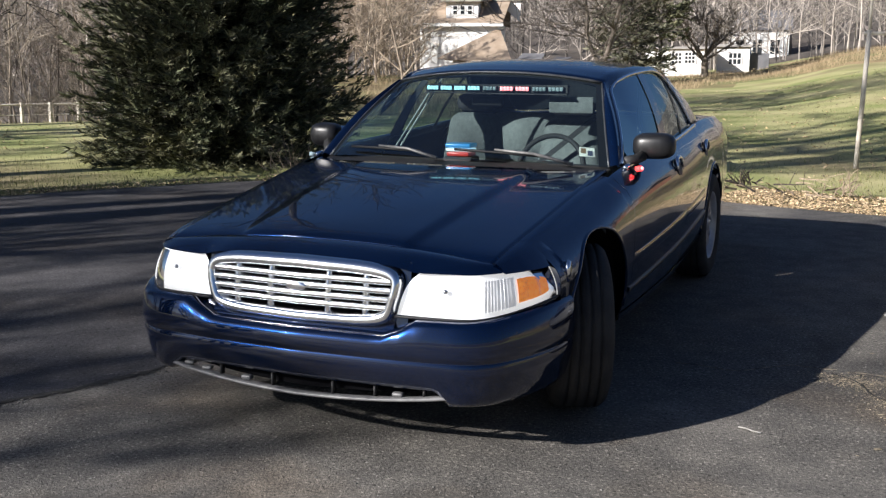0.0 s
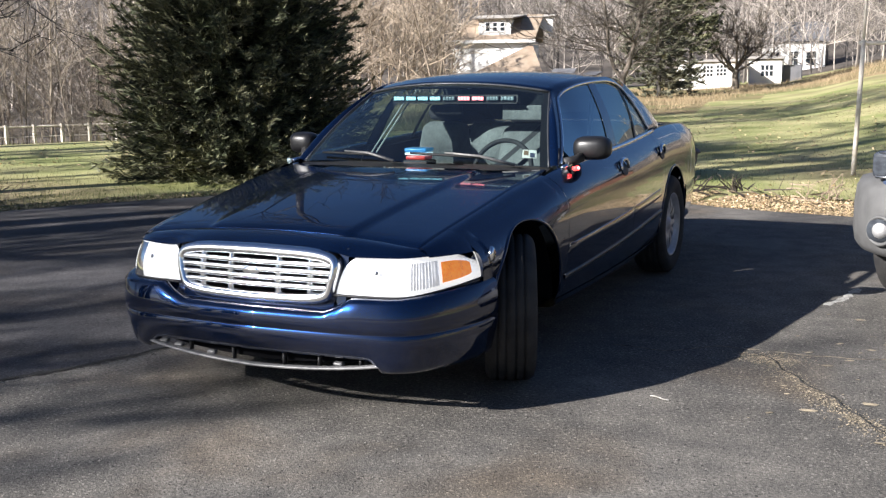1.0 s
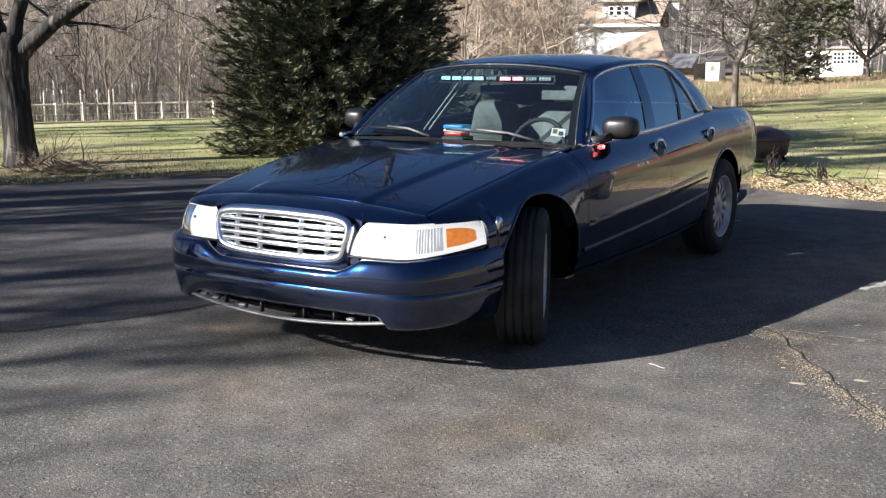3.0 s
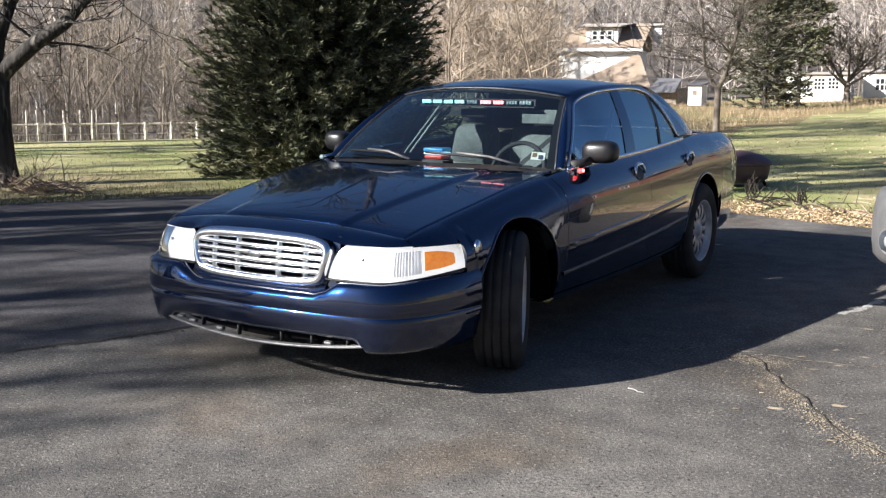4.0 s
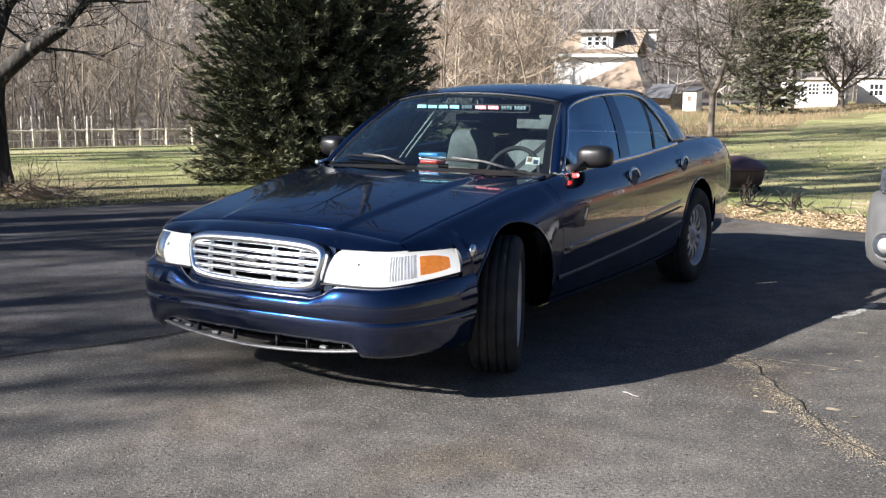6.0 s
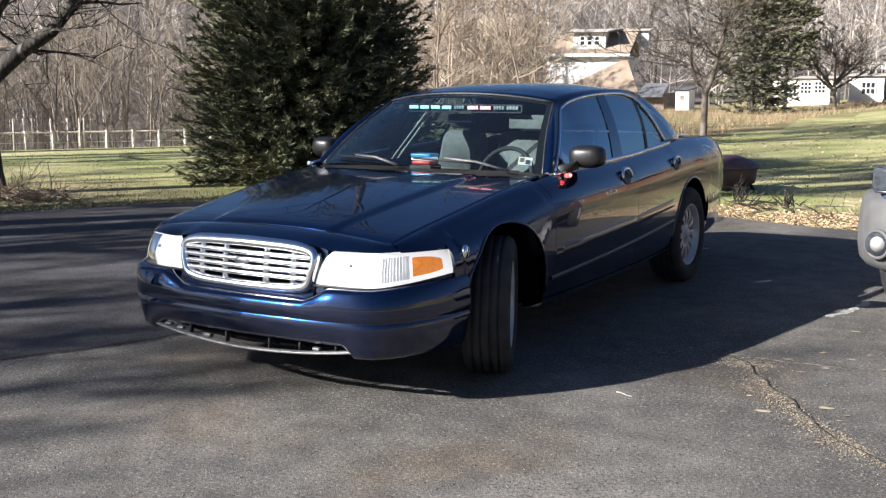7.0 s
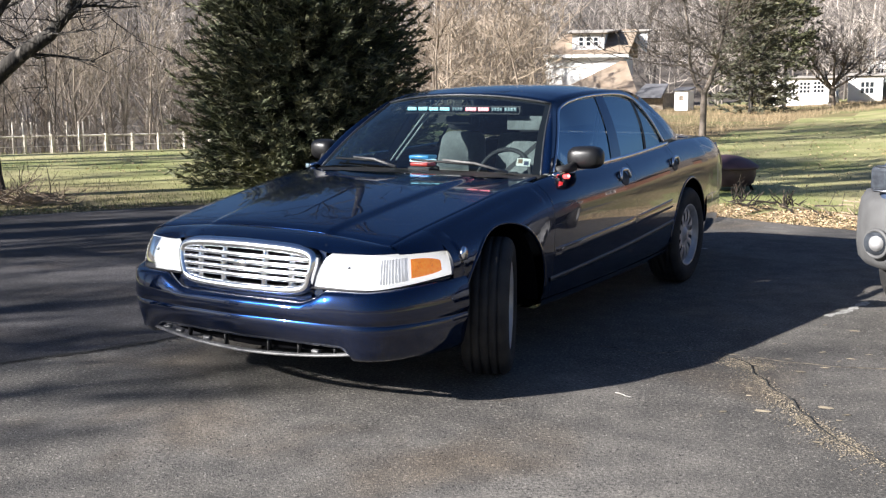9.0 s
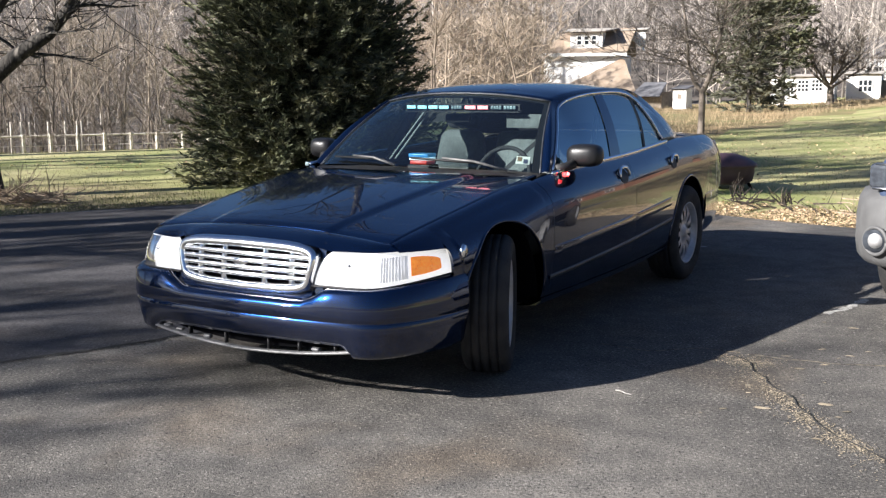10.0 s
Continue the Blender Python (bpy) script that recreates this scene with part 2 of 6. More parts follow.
# ---- mesh helpers ----
def part(name, bm, mat, parent, label="", smooth=True):
    me = bpy.data.meshes.new(name)
    bm.to_mesh(me)
    bm.free()
    if smooth:
        me.shade_smooth()
    me.materials.append(mat)
    ob = new(name, me)
    ob.parent = parent
    if label:
        ob["label"] = label
    return ob


def from_arrays(name, verts, faces, mat, parent=None, smooth=False):
    me = bpy.data.meshes.new(name)
    me.from_pydata(verts, [], faces)
    if smooth:
        me.shade_smooth()
    me.materials.append(mat)
    ob = new(name, me)
    ob.parent = parent
    return ob


def thing(name, label, category, m=None, group="", kind=""):
    ob = new(name)
    ob.empty_display_size = 0.1
    if m is not None:
        ob.matrix_basis = m
    return tagged(ob, label, category, group, kind)


def soften(ob, width, segments=3, angle=35):
    b = ob.modifiers.new("bevel", "BEVEL")
    b.width, b.segments, b.limit_method, b.angle_limit = width, segments, "ANGLE", radians(angle)
    return ob


def thicken(ob, depth, offset=-1.0):
    s = ob.modifiers.new("thickness", "SOLIDIFY")
    s.thickness, s.offset = depth, offset
    e = ob.modifiers.new("even shading", "WEIGHTED_NORMAL")
    e.weight = 100
    return ob


def curve(*knots):
    """A smooth function through knots (t, value)."""
    ts, vs = [k[0] for k in knots], [k[1] for k in knots]
    slope = []
    for i in range(len(ts)):
        a, b = max(i - 1, 0), min(i + 1, len(ts) - 1)
        slope.append((vs[b] - vs[a]) / (ts[b] - ts[a]))

    def at(t):
        if t <= ts[0]:
            return vs[0] + slope[0] * (t - ts[0]) * 0
        if t >= ts[-1]:
            return vs[-1]
        i = max(k for k in range(len(ts) - 1) if ts[k] <= t)
        h = ts[i + 1] - ts[i]
        u = (t - ts[i]) / h
        return ((2 * u**3 - 3 * u**2 + 1) * vs[i] + (u**3 - 2 * u**2 + u) * h * slope[i]
                + (3 * u**2 - 2 * u**3) * vs[i + 1] + (u**3 - u**2) * h * slope[i + 1])
    return at


def steps(a, b, n):
    return [a + (b - a) * i / n for i in range(n + 1)]


def sheet(rows, flip=False, closed=False):
    """A bmesh surface over rows of points."""
    bm = bmesh.new()
    vs = [[bm.verts.new(p) for p in row] for row in rows]
    for a, b in zip(vs, vs[1:]):
        n = len(a)
        for i in range(n if closed else n - 1):
            q = [a[i], a[(i + 1) % n], b[(i + 1) % n], b[i]]
            bm.faces.new(q[::-1] if flip else q)
    return bm


def box(x0, y0, z0, x1, y1, z1, bm=None):
    bm = bm or bmesh.new()
    v = [bm.verts.new((x, y, z)) for x in (x0, x1) for y in (y0, y1) for z in (z0, z1)]
    for f in ((0, 1, 3, 2), (4, 6, 7, 5), (0, 4, 5, 1), (2, 3, 7, 6), (0, 2, 6, 4), (1, 5, 7, 3)):
        bm.faces.new([v[i] for i in f])
    return bm


def tube(points, radii, sides=6, bm=None):
    """A tapered tube along points."""
    bm = bm or bmesh.new()
    pts = [Vector(p) for p in points]
    rings = []
    for i, p in enumerate(pts):
        d = (pts[min(i + 1, len(pts) - 1)] - pts[max(i - 1, 0)]).normalized()
        side = d.cross(Vector((0.31, 0.52, 0.79)))
        side = side.normalized() if side.length > 1e-4 else Vector((1, 0, 0))
        up = d.cross(side)
        r = radii[i] if isinstance(radii, (list, tuple)) else radii
        rings.append([bm.verts.new(p + r * (math.cos(a) * side + math.sin(a) * up)) for a in (2 * math.pi * k / sides for k in range(sides))])
    for a, b in zip(rings, rings[1:]):
        for k in range(sides):
            bm.faces.new((a[k], a[(k + 1) % sides], b[(k + 1) % sides], b[k]))
    bm.faces.new(rings[0][::-1])
    bm.faces.new(rings[-1])
    return bm


def lathe(profile, sides=40, axis="x"):
    """A closed ring turned about the x axis from (radius, along) points."""
    rows = []
    for k in range(sides):
        a = 2 * math.pi * k / sides
        rows.append([(w, r * math.cos(a), r * math.sin(a)) for r, w in profile])
    bm = bmesh.new()
    vs = [[bm.verts.new(p) for p in row] for row in rows]
    for k in range(sides):
        a, b = vs[k], vs[(k + 1) % sides]
        for i in range(len(profile) - 1):
            bm.faces.new((a[i], a[i + 1], b[i + 1], b[i]))
    bmesh.ops.remove_doubles(bm, verts=bm.verts, dist=1e-5)
    return bm


# ---- the ground ----
def ground_z(x, y):
    """Level round the drive, a dip beyond the left lawn, wooded hills far off."""
    d = math.hypot(x, y - 2)
    near = math.hypot(x - 3.3, y + 3.7)
    left = max(0.0, min(1.0, (math.degrees(math.atan2(3.3 - x, y + 3.7)) - 32) / 8))
    z = -0.02 - left * left * (3 - 2 * left) * min(2.4, 0.075 * max(0.0, near - 25.6))
    right = max(0.0, min(1.0, (18 - math.degrees(math.atan2(3.3 - x, y + 3.7))) / 14)) if y > 0 else 0.0
    crest = max(0.0, min(1.0, (9 - math.degrees(math.atan2(3.3 - x, y + 3.7))) / 7)) if y > 0 else 0.0
    crest = 1 + 2.4 * crest * crest * (3 - 2 * crest)
    z += right * right * (3 - 2 * right) * crest * min(0.5, 0.0125 * max(0.0, near - 17))
    far = max(0.0, d - 85)
    z += 26 * (1 - math.exp(-((far / 150) ** 1.6))) + 0.09 * far * 0.4
    z += 0.05 * noise.noise((x * 0.08, y * 0.08, 0.3)) * min(1, max(0, d - 9) / 10)
    return z


def build_ground():
    radii = [0, 3, 6, 8, 9, 10, 11, 12, 13, 14, 15.5, 17, 19, 21, 23, 25, 27, 30, 33, 36, 40, 45, 50, 56, 63, 72, 82, 92, 105, 120, 140, 165, 195, 235, 290, 370, 500, 800, 1500, 3000]
    sides = 120
    verts, faces = [(0, 2, ground_z(0, 2))], []
    for r in radii[1:]:
        for k in range(sides):
            a = 2 * math.pi * k / sides
            x, y = r * math.cos(a), 2 + r * math.sin(a)
            verts.append((x, y, min(ground_z(x, y), 60)))
    for k in range(sides):
        faces.append((0, 1 + k, 1 + (k + 1) % sides))
    for i in range(len(radii) - 2):
        for k in range(sides):
            a, b = 1 + i * sides + k, 1 + i * sides + (k + 1) % sides
            faces.append((a, a + sides, b + sides, b))
    ob = from_arrays("ground", verts, faces, GRASS, smooth=True)
    ob.data.materials.append(FOREST_FLOOR)
    ob.data.materials.append(DRY_MEADOW)
    for p in ob.data.polygons:
        x, y, _ = p.center
        d = math.hypot(x, y - 2)
        b = math.degrees(math.atan2(3.3 - x, y + 3.7))
        if x > 2.6 and 8 < y < 60:
            p.material_index = 2
        elif min(46, 26 + 2.7 * max(0.0, 17 - b)) + 4 * noise.noise((x * 0.25, y * 0.25, 4)) < math.hypot(x - 3.3, y + 3.7) <= 72 and b < 30 and y > 0:
            p.material_index = 2
        elif d > 68 or (x < -16 and d > 33 - 3 * noise.noise((x * 0.3, y * 0.3, 1))):
            p.material_index = 1
    return tagged(ob, "patchy green and tan winter lawn running to wooded hills", "ground", kind="structure")


def jagged(points, step=0.18, rough=0.05, seed=3):
    """A closed outline with a ragged edge."""
    out = []
    for i, a in enumerate(points):
        b = points[(i + 1) % len(points)]
        n = max(1, int(math.dist(a, b) / step))
        for k in range(n):
            x, y = a[0] + (b[0] - a[0]) * k / n, a[1] + (b[1] - a[1]) * k / n
            out.append((x + rough * noise.noise((x * 2.1, y * 2.1, seed)), y + rough * noise.noise((x * 2.1, y * 2.1, seed + 9))))
    return out


DRIVE = [(-9.4, -14), (-8.9, -4), (-8.5, 0.8), (-7.15, 3.72), (-6.45, 5.05), (-5.85, 5.95), (-4.85, 7.2), (-3.5, 7.9), (-1.5, 7.9),
         (0.15, 7.72), (0.75, 7.50), (1.92, 7.23), (4.2, 7.0), (5.3, 8.2), (5.7, 30), (12, 30), (12, -14)]


def build_drive():
    bm = bmesh.new()
    edge = jagged(DRIVE)
    top = [bm.verts.new((x, y, 0)) for x, y in edge]
    low = [bm.verts.new((x, y, -0.06)) for x, y in edge]
    bm.faces.new(top)
    for i in range(len(edge)):
        j = (i + 1) % len(edge)
        bm.faces.new((top[j], top[i], low[i], low[j]))
    bmesh.ops.triangulate(bm, faces=bm.faces)
    me = bpy.data.meshes.new("road")
    bm.to_mesh(me)
    bm.free()
    me.materials.append(ASPHALT)
    return tagged(new("road", me), "worn grey asphalt driveway with cracks and pale patches", "driveway", kind="structure")


def build_dark_patch():
    """The lane beyond the long crack, darkened partly for tree shade, a hair above the rest."""
    edge = jagged([(-9.2, -13.8), (-8.7, -3.9), (-8.3, 0.9), (-7.0, 3.8), (-6.3, 5.1), (-5.7, 6.0), (-4.75, 7.1), (-3.4, 7.75), (-1.5, 7.75), (0.1, 7.58),
                   (0.2, 5.0), (-0.3, 3.0), (-0.8, 1.5), (-1.12, 0.70), (-1.28, 0.28), (-1.54, -0.21), (-2.6, -1.6), (-5.0, -5.0), (-7.5, -13.8)], 0.12, 0.09, 7)
    bm = bmesh.new()
    bm.faces.new([bm.verts.new((x, y, 0.004)) for x, y in edge])
    bmesh.ops.triangulate(bm, faces=bm.faces)
    me = bpy.data.meshes.new("pavement")
    bm.to_mesh(me)
    bm.free()
    me.materials.append(SHADE_DARK_ASPHALT)
    return tagged(new("pavement", me), "asphalt lane darkened partly for tree shade, meeting the older surface at a crack", "driveway", kind="structure")


build_ground()
build_drive()
build_dark_patch()


# ---- the sedan: nose towards -y, its left side towards +x ----
FRONT_AXLE, REAR_AXLE, HUB_Z, ARCH = 0.975, 3.89, 0.345, 0.415
half_width = curve((0.40, 0.882), (0.70, 0.90), (1.0, 0.914), (1.4, 0.932), (1.8, 0.948), (2.4, 0.956), (2.9, 0.946), (3.4, 0.925), (3.9, 0.902), (4.4, 0.888), (4.75, 0.862), (4.95, 0.822), (5.08, 0.775), (5.2, 0.70))
hood_top = curve((0.08, 0.758), (0.25, 0.790), (0.4, 0.820), (0.8, 0.882), (1.2, 0.932), (1.7, 0.972))
hood_fall = curve((0.1, 0.05), (0.8, 0.048), (1.3, 0.035), (1.7, 0.02))
hood_joint = curve((0.2, 0.70), (0.8, 0.735), (1.4, 0.757), (1.7, 0.765))
belt = curve((1.2, 0.885), (1.65, 0.935), (2.0, 0.955), (2.8, 0.978), (3.6, 1.012), (4.0, 1.024), (4.5, 1.024), (4.75, 1.014), (4.92, 0.985), (5.04, 0.940), (5.12, 0.885), (5.17, 0.83), (5.2, 0.78))
deck = curve((4.2, 1.048), (4.6, 1.045), (4.85, 1.030), (5.0, 0.998), (5.10, 0.950), (5.18, 0.885), (5.25, 0.80), (5.32, 0.70))
nose = curve((0.0, 0.035), (0.39, 0.056), (0.60, 0.083), (0.684, 0.112), (0.75, 0.178), (0.81, 0.275), (0.85, 0.37), (0.876, 0.48))


def shoulder(y):
    """The height at which the side ends: belt line, or the fender's edge."""
    f = hood_top(y) - hood_fall(y) - 0.035
    if y < 1.1:
        return f
    if y > 1.6:
        return belt(y)
    k = (y - 1.1) / 0.5
    return f + (belt(y) - f) * k * k * (3 - 2 * k)


def side_x(y, z):
    w, top = half_width(y), shoulder(y)
    if z < 0.62:
        return w - 0.030 * ((0.62 - z) / 0.30) ** 1.7 - 0.03 * max(0.0, (0.36 - z) / 0.1) ** 1.5
    s = (z - 0.62) / max(0.05, top - 0.62)
    k = max(0.0, min(1.0, (y - 0.55) / 0.8))
    return w - 0.105 * min(1.0, s) ** (2.1 + 2.6 * k * k * (3 - 2 * k))


def arch_z(y, sill):
    for a in (FRONT_AXLE, REAR_AXLE):
        if abs(y - a) < ARCH:
            return max(sill, HUB_Z + math.sqrt(max(0.0, ARCH**2 - (y - a) ** 2)))
    return sill


def stations(y0, y1, gap=0.05):
    ys = set(steps(y0, y1, max(2, int((y1 - y0) / gap))))
    for a in (FRONT_AXLE, REAR_AXLE):
        for k in range(25):
            y = a + ARCH * math.cos(math.pi * k / 24)
            if y0 < y < y1:
                ys.add(y)
        for e in (a - ARCH - 0.0015, a + ARCH + 0.0015):
            if y0 < e < y1:
                ys.add(e)
    return sorted(ys)


def side_panel(name, y0, y1, s, parent, sill=0.285, top=None, label=""):
    """One panel of the side skin."""
    rows = []
    for y in stations(y0, y1):
        zb = sill(y) if callable(sill) else arch_z(y, sill)
        zt = (top(y) if top else shoulder(y))
        row = []
        for k in range(15):
            z = zb + (zt - zb) * k / 14
            row.append((s * side_x(y, z), y, z))
        if name == "fender":                     # the fender rolls over to the bonnet's joint
            xj, zj = hood_joint(y), hood_top(y) - hood_fall(y)
            xe = side_x(y, zt)
            for k in range(1, 6):
                u = k / 5
                row.append((s * (xe + (xj + 0.003 - xe) * u), y, zt + (zj - 0.001 - zt) * (1 - (1 - u) ** 2)))
        else:                                    # a narrow return under the glass
            xe = side_x(y, zt)
            row.append((s * (xe - 0.03), y, zt + 0.006))
        rows.append(row)
    return part(name, sheet(rows, s > 0), PAINT, parent, label)


sedan = thing("sedan", "dark navy blue four-door sedan with chrome grille, parked on the asphalt", "car")

for s in (1, -1):
    side_panel("fender", 0.475, 1.461, s, sedan, sill=lambda y: 0.552 if y < FRONT_AXLE - ARCH else arch_z(y, 0.285))
    side_panel("front_door", 1.465, 2.648, s, sedan)
    side_panel("rear_door", 2.652, 3.56, s, sedan)
    side_panel("quarter_panel", 3.564, 5.19, s, sedan, sill=lambda y: arch_z(y, 0.285) if y < REAR_AXLE + ARCH + 0.001 else 0.60 if y > 4.36 else 0.30)
    # wheel arch lips
    for a in (FRONT_AXLE, REAR_AXLE):
        pts = []
        for k in range(33):
            b = math.pi * k / 32
            y, z = a - (ARCH + 0.004) * math.cos(b), HUB_Z + (ARCH + 0.004) * math.sin(b)
            if z > 0.30:
                pts.append((s * (side_x(y, max(z, 0.33)) - 0.002), y, z))
        part("arch_lip", tube(pts, 0.009, 6), PAINT, sedan)
        rows = []
        for w in (0.87, 0.80, 0.64, 0.55):
            rows.append([(s * min(w, side_x(a, 0.7) - 0.02), a - ARCH * 1.01 * math.cos(b), HUB_Z - 0.04 + (ARCH * 1.01 + 0.04) * math.sin(b)) for b in steps(0, math.pi, 20)])
        rows.append([(s * 0.545, a, HUB_Z)] * 21)
        part("wheel_well", sheet(rows), SHADE_BLACK, sedan)
    # door mouldings and the sill's bright strip
    for y0, y1 in ((1.48, 2.635), (2.665, 3.44)):
        zm = lambda y: 0.545 + 0.040 * (y - 1.4)
        rows = []
        for y in steps(y0, y1, 20):
            e = min(1.0, (y - y0) / 0.03, (y1 - y) / 0.03)
            rows.append([(s * (side_x(y, zm(y) + dz) + out * e), y, zm(y) + dz) for dz, out in ((-0.030, 0.0), (-0.026, 0.004), (-0.012, 0.005), (0.012, 0.005), (0.026, 0.003), (0.030, 0.0))])
        part("door_moulding", sheet(rows, s > 0), PAINT, sedan)
    zr = lambda y: 0.409 + 0.043 * (y - 1.4)
    rows = [[(s * (side_x(y, zr(y) + dz) + out), y, zr(y) + dz) for dz, out in ((-0.014, 0.0), (-0.010, 0.007), (0.008, 0.007), (0.012, 0.0))] for y in steps(1.44, 3.46, 30)]
    part("sill_strip", sheet(rows, s > 0), SCREEN_TRIM, sedan, "dull bright strip along the sill")
    rows = [[(s * (side_x(y, 0.30) - i), y, z) for i, z in ((-0.004, 0.30), (0.0, 0.275), (0.03, 0.255), (0.14, 0.25))] for y in steps(1.40, 3.47, 20)]
    part("sill", sheet(rows, s > 0), PAINT, sedan)

# bonnet
rows = []
for v in steps(0, 1, 26):
    row = []
    for u in steps(-1, 1, 72):
        x = u * 0.70
        y0, y1 = 0.238 + 0.012 * u * u, 1.40 + 0.20 * abs(u) ** 2.5
        y = y0 + (y1 - y0) * v
        x = u * hood_joint(y)
        crease = 0.36 + 0.10 * v
        k = max(0.0, min(1.0, (abs(x) - crease + 0.018) / 0.036))
        z = hood_top(y) - hood_fall(y) * abs(u) ** 2.2 - 0.013 * k * k * (3 - 2 * k) * (1 - abs(u) ** 4)
        z -= 0.006 * max(0.0, 1 - v * 24) ** 2
        row.append((x, y, z))
    rows.append(row)
thicken(part("bonnet", sheet(rows), PAINT, sedan, "navy bonnet with soft raised centre"), 0.015)


# panel between bonnet, grille and lamps
rows = []
for u in steps(-1, 1, 40):
    x = u * 0.70
    yb = 0.231 + 0.012 * u * u
    zb = hood_top(yb) - hood_fall(yb) * abs(u) ** 2.2 - 0.009
    xa = u * 0.755
    ya = nose(abs(xa)) + 0.035 + 0.03 * abs(u) ** 3
    za = 0.728 - 0.024 * min(1.0, max(0.0, (abs(xa) - 0.36) / 0.1))
    rows.append([(xa + (x - xa) * t, ya + (yb - ya) * t, za + (zb - za) * (1 - (1 - t) ** 2)) for t in steps(0, 1, 8)])
part("header_panel", sheet(rows, True), PAINT, sedan)
for s in (1, -1):                                # fender's front, over the lamp
    rows = []
    for y in steps(0.236, 0.478, 14):
        x = min((abs(nose(q) + 0.047 - y), q) for q in steps(0.6, 0.90, 120))[1]
        x = x - 0.022 * max(0.0, (x - 0.64) / 0.24)
        za, xj, zj = 0.700 - 0.02 * (y - 0.2), hood_joint(y) + 0.002, hood_top(y) - hood_fall(y)
        rows.append([(s * (x + (xj - x) * k), y, za + (zj - 0.002 - za) * (1 - (1 - k) ** 2)) for k in steps(0, 1, 7)])
    part("fender_tip", sheet(rows, s < 0), PAINT, sedan)
    rows = [[(s * x, nose(x) + 0.030 + 0.045 * k, 0.50 + 0.235 * k) for k in steps(0, 1, 5)] for x in steps(0.34, 0.43, 5)]
    part("lamp_bezel", sheet(rows, s < 0), PAINT, sedan)

# headlamps, with a glow added to reflectors, ribs and amber
def lamp_edge(t):
    """Plan of the lamp from its inner end to the tip."""
    x = 0.393 + (0.874 - 0.393) * t
    return x, nose(x)


for s in (1, -1):
    def lamp_rows(t0, t1, push, n=18, k0=0.0, k1=1.0):
        rows = []
        for t in steps(t0, t1, n):
            x, y = lamp_edge(t)
            zb = 0.552 + 0.034 * max(0.0, (t - 0.62) / 0.38) ** 1.4
            zt = 0.702 - 0.018 * max(0.0, (t - 0.85) / 0.15) ** 2
            row = []
            for k in steps(k0, k1, 7):
                z = zb + (zt - zb) * k
                xx = x + (0.035 * k + 0.035 * k ** 5) * max(0.0, 1 - t * 4)
                yy = nose(xx) + 0.045 * k * k + push * (1 - 0.85 * min(1.0, t / 0.75)) + 0.004
                row.append((s * (xx - push * 0.12 * t - 0.05 * k * k * max(0.0, (t - 0.5) / 0.5)), yy, z))
            rows.append(row)
        return rows
    lamp = part("headlamp", sheet(lamp_rows(0, 0.55, 0.022), s < 0), GLOW_REFLECTOR, sedan, "bright clear headlamp with ribbed corner and amber marker")
    part("side_reflector", sheet(lamp_rows(0.55, 1, 0.022, 12), s < 0), GLOW_REFLECTOR, lamp)
    part("lens", sheet(lamp_rows(0, 0.995, 0.0), s < 0), LENS, lamp)
    ribs = lamp_rows(0.66, 0.828, 0.012, 18)
    ribs = [[(x, y - 0.004 + (0.004 + 0.003 * math.sin(i * 2.4)) * (i % 2), z) for x, y, z in row[1:-1]] for i, row in enumerate(ribs)]
    part("ribbed_corner", sheet(ribs, s < 0), RIBBED if s > 0 else GLOW_REFLECTOR, lamp, smooth=False)
    amber = []
    for i, row in enumerate(lamp_rows(0.84, 0.972, 0.004, 14, 0.20, 0.80)):
        f = 0.62 + 0.38 * math.sqrt(max(0.0, 1 - max(0.0, i / 14 - 0.35) ** 2 / 0.4225))
        mid = Vector(row[3])
        amber.append([tuple(mid + (Vector(p) - mid) * f) for p in row])
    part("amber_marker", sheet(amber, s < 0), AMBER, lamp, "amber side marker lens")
    low = [r[0] for r in lamp_rows(0.55, 1.0, 0.004, 10)]
    part("lamp_sill", sheet([[(x, y, z), (x, y - 0.001, min(z, 0.552) - 0.012)] for x, y, z in low], s > 0), PAINT, lamp)
    tip = lamp_rows(0.9, 1.0, 0.0, 4)[-1]
    part("lamp_corner", sheet([[(x + (s * (side_x(0.478, max(z, 0.56)) - 0.004) - x) * f, y + (0.479 - y) * f, z) for f in steps(0, 1, 5)] for x, y, z in tip], s > 0), PAINT, lamp)
    bulb_x = 0.575
    bm = bmesh.new()
    bmesh.ops.create_uvsphere(bm, u_segments=10, v_segments=8, radius=0.009, matrix=Matrix.Translation((s * bulb_x, nose(bulb_x) + 0.018, 0.648)))
    part("bulb", bm, DULL_CHROME, lamp)
    edge = [r[0] for r in lamp_rows(0, 1, 0.0)]
    part("lower_trim", tube([(x, y + 0.002, z - 0.003) for x, y, z in edge], 0.005, 5), SEAL, lamp)

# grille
grille = part("grille", sheet([[(x, nose(abs(x)) + 0.055, z) for z in (0.51, 0.715)] for x in steps(-0.355, 0.355, 20)]), SHADE_BLACK, sedan, "bright chrome grille of level bars")
G_LOW, G_TOP = 0.512, 0.722


def grille_half(z):
    return 0.370 + 0.034 * min(1.0, (z - G_LOW) / 0.14)


